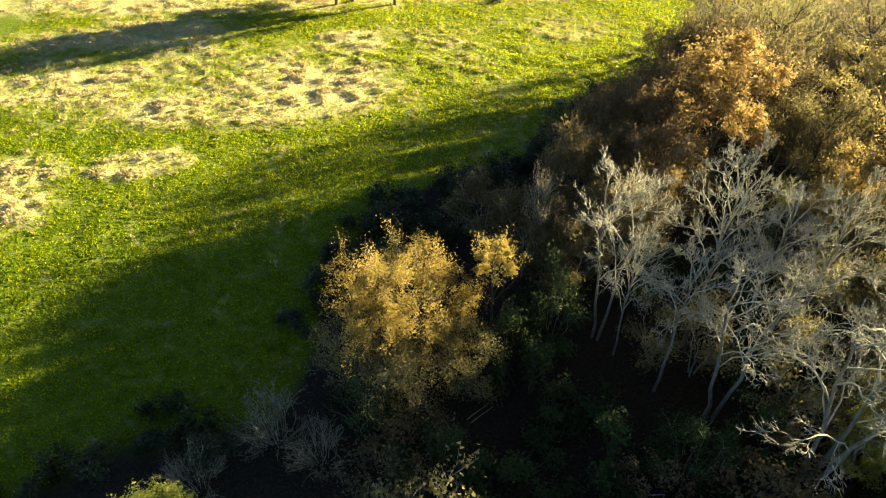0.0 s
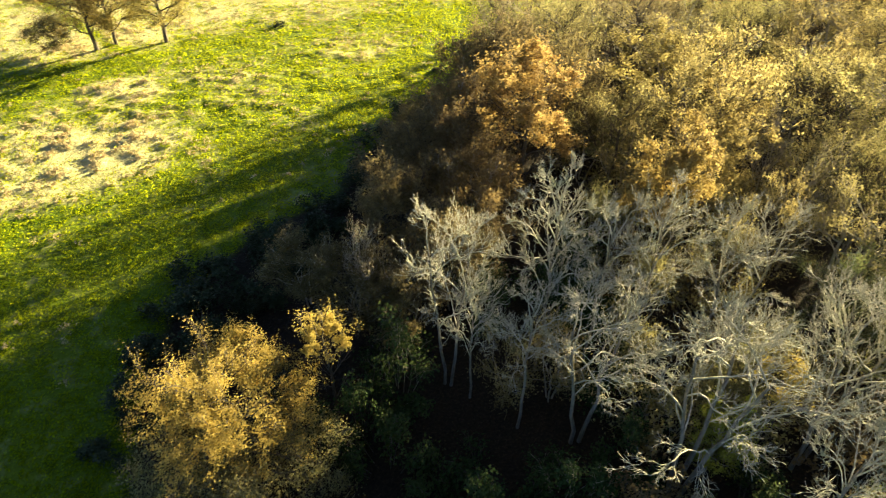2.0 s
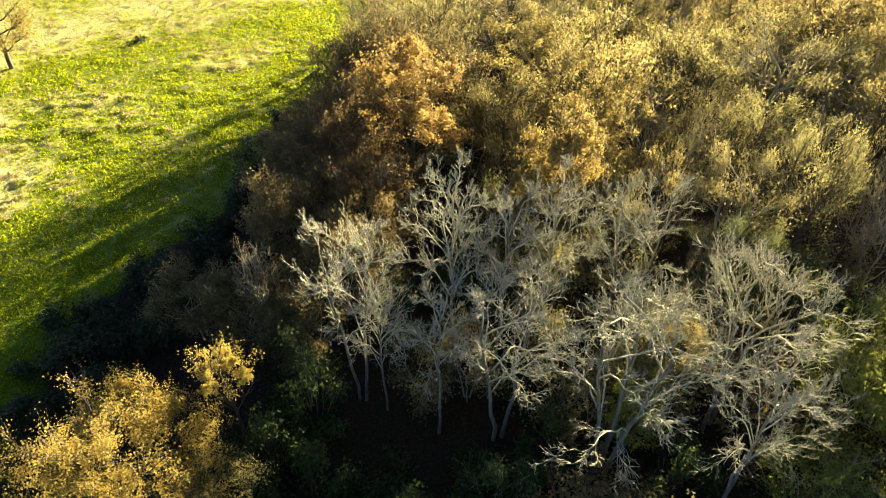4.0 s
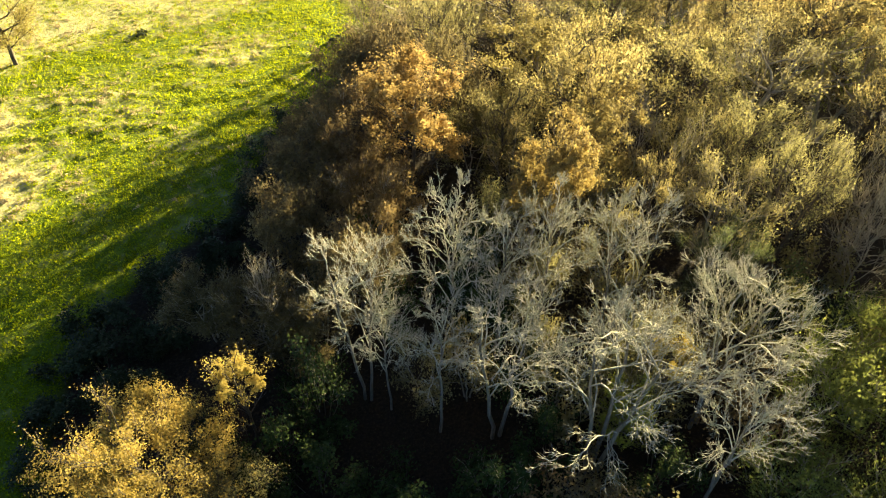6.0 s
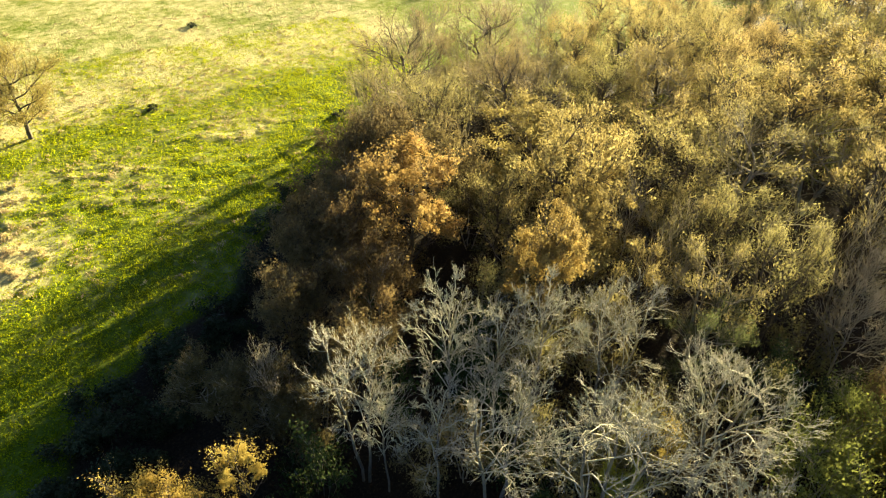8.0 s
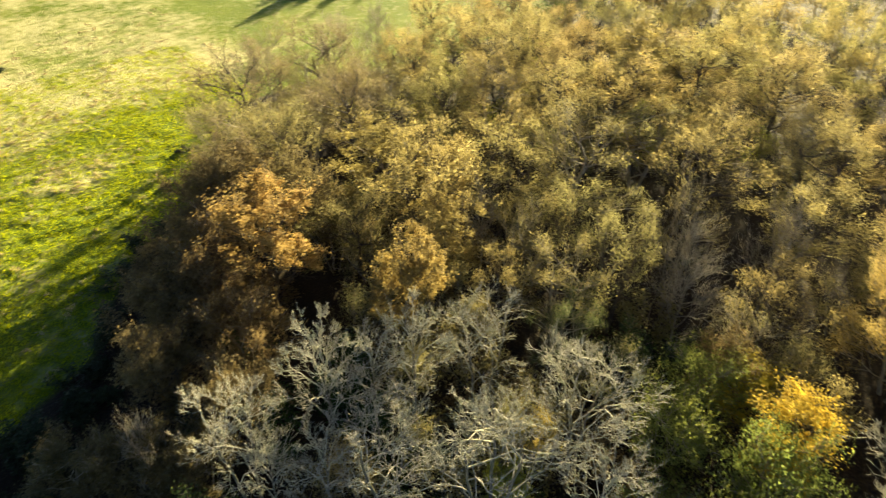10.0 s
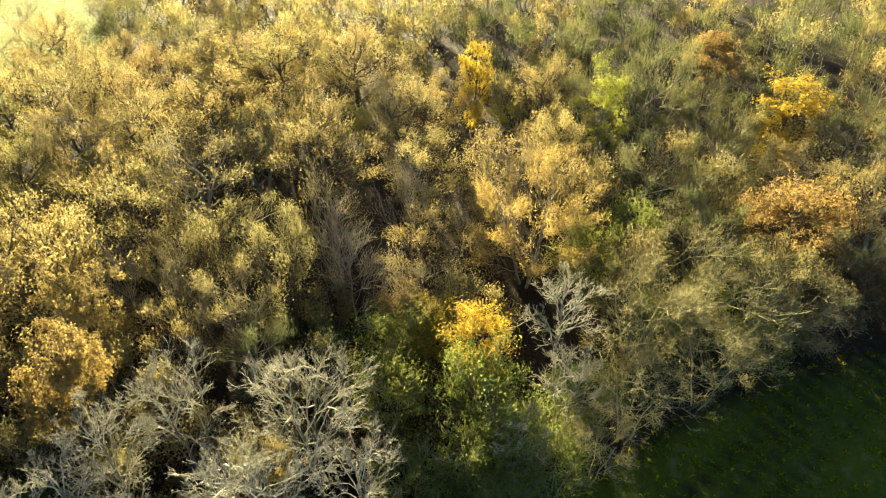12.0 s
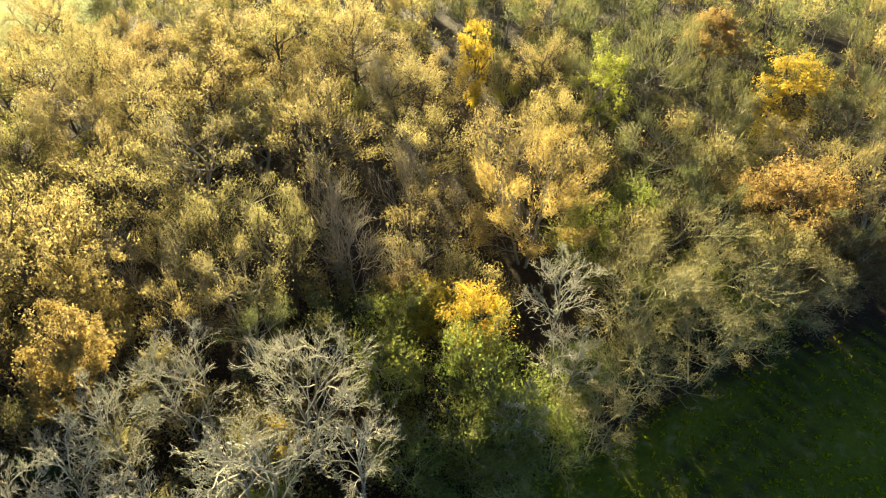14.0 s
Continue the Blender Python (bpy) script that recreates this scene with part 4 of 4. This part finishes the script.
plant("mossy", 24.5, 4.2, 5.2, 2.6, 0)
plant("mossy", 27.2, 1.8, 6.0, 2.6, 1)
plant("mossy", 22.4, 8.4, 3.4, 2.6, 1)

# ---- trees alone in the meadow and beyond ----
plant("meadow_oak", -6.8, 84.6, 10.0, 5.4)
plant("meadow_oak", -14.4, 84.4, 10.4, 5.4)
plant("meadow_oak", -12.4, 85.6, 9.4, 4.6)
plant("rust", -19.0, 85.5, 4.0, 3.0, 1)
plant("grey", 87.5, 82.0, 9.5, 4.4, 1)
for x, y in ((17.0, 113.0), (6.5, 85.5), (25.8, 73.0), (21.5, 67.0)):
    plant("bramble", x, y, 0.7, 0.9, 0)

# ---- the rest of the wood ----
rng = np.random.default_rng(8)


def fill(n, x0, x1, y0, y1, choose, gap, lo, hi):
    made = 0
    for _ in range(n * 14):
        x, y = float(rng.uniform(x0, x1)), float(rng.uniform(y0, y1))
        s = float(rng.uniform(lo, hi))
        key = choose(x, y)
        r = KINDS[key][3] * s
        if not bool(inside(x, y)) or not bool(inside(x - 1.5, y + 1.5)) or (x - 9) ** 2 / 60 + (y - 22) ** 2 / 22 < 1 or (x - 45) ** 2 + (y - 32) ** 2 < 22 or (x - 22) ** 2 + (y - 36.5) ** 2 < 20 or (x - 65) ** 2 + (y - 11.5) ** 2 < 45 or (x - 54) ** 2 / 130 + (y - 24) ** 2 / 70 < 1 or (x - 80) ** 2 + (y - 16) ** 2 < 36 or (x < 40 and y < 16 and "shrub" not in key):
            continue
        if any((x - a) ** 2 + (y - b) ** 2 < (gap * (r + c)) ** 2 for a, b, c in PLANTED):
            continue
        plant(key, x, y, KINDS[key][2] * s * float(rng.uniform(0.9, 1.1)), r, int(rng.integers(0, 9)))
        made += 1
        if made == n:
            break


def near_kind(x, y):
    q = rng.uniform()
    if y < 2:
        return "sage" if q < 0.75 else "olive"
    if y > 58 + 0.44 * (x - 20):
        return "grey"
    if x < 50 and y > 42:
        return ("dun", "olive", "grey", "dun", "olive")[int(q * 5)]
    if x < 34 and y < 30:
        return "thicket"
    if x < 58 and y < 30:
        return ("grey", "olive", "sage" if x < 45 else "ochre", "thicket" if x < 45 else "ochre", "olive")[int(q * 5)]
    return ("olive", "ochre", "tan" if x > 55 else "grey", "tan" if x > 45 else "olive", "thicket")[int(q * 5)]


def far_kind(x, y):
    return "far_sage" if rng.uniform() < (0.75 if y < 12 else 0.25) else "far_ochre"


fill(72, 20, 80, -30, 84, near_kind, 0.56, 0.78, 1.05)
fill(125, 74, 140, -60, 112, far_kind, 0.58, 0.85, 1.1)
fill(46, 24, 72, -20, 70, lambda x, y: "thicket", 0.36, 0.7, 1.15)
fill(14, 12, 30, 12, 34, lambda x, y: "shrub_green" if x < 20 else "shrub_brown", 0.3, 0.9, 1.3)
fill(45, -12, 44, 8, 62, lambda x, y: "bramble" if x < 8 and y > 24 else ("shrub_brown", "shrub_green", "shrub_brown", "bramble")[int(rng.uniform(0, 4))], 0.36, 0.8, 1.3)
# the hedge beyond the clearing
for k in range(9):
    plant("shrub_green", 74 + 5.2 * k, 119 - 0.8 * k + (k % 3), 4.6, 4.0, k, label="tall dark hedge beyond the clearing")


# ---- small things under the trees ----
def bar(a, b, r, mat, name="bar"):
    """A round bar between two points, slightly narrowed at its ends."""
    P = np.array([[a, np.array(a) * 0.97 + np.array(b) * 0.03, np.array(a) * 0.03 + np.array(b) * 0.97, b]], float)
    return mesh(name, *joined([tubes(P, np.array([[r * 0.7, r, r, r * 0.7]]), 8)]), mat, True)


def metal_material():
    m, t, bsdf, out = material("galvanised_metal")
    spots = noise_of(t, 9, 4)
    t.links.new(ramp(t, spots, [(0.3, (0.30, 0.31, 0.31)), (0.7, (0.55, 0.56, 0.56))]), bsdf.inputs["Base Color"])
    bsdf.inputs["Metallic"].default_value, bsdf.inputs["Roughness"].default_value = 0.8, 0.5
    return m


METAL = metal_material()
barrier = tagged(new("metal_barrier"), "low galvanised metal hoop barrier among the shrubs", "barrier")
barrier.matrix_basis = pose(10.1, 15.9, height(10.1, 15.9), 0, 0, 4)
for x in (-0.6, 0.6):
    part("post", bar((x, 0, -0.1), (x, 0, 1.0), 0.03, METAL, "barrier_post"), barrier)
for z in (1.0, 0.55):
    part("rail", bar((-0.62, 0, z), (0.62, 0, z), 0.03, METAL, "barrier_rail"), barrier)
for dx in (0.0, 0.22):
    pole = mesh("fallen_pole", *joined([tubes(lines(np.random.default_rng(5), np.array([[0, 0, 0.05]]), np.array([[0.75, 0.65, 0.02]]), np.array([1.7]), 5, 0.03, 0.01),
                                                  np.array([[0.03, 0.028, 0.025, 0.02, 0.015]]), 6)]), GREY, True)
    ob = tagged(new("fallen_pole", pole), "thin pale pole lying on the leaf litter", "pole", "fallen poles")
    ob.matrix_basis = pose(1.2 + dx, 20.8 - dx, height(1.2 + dx, 20.8 - dx))
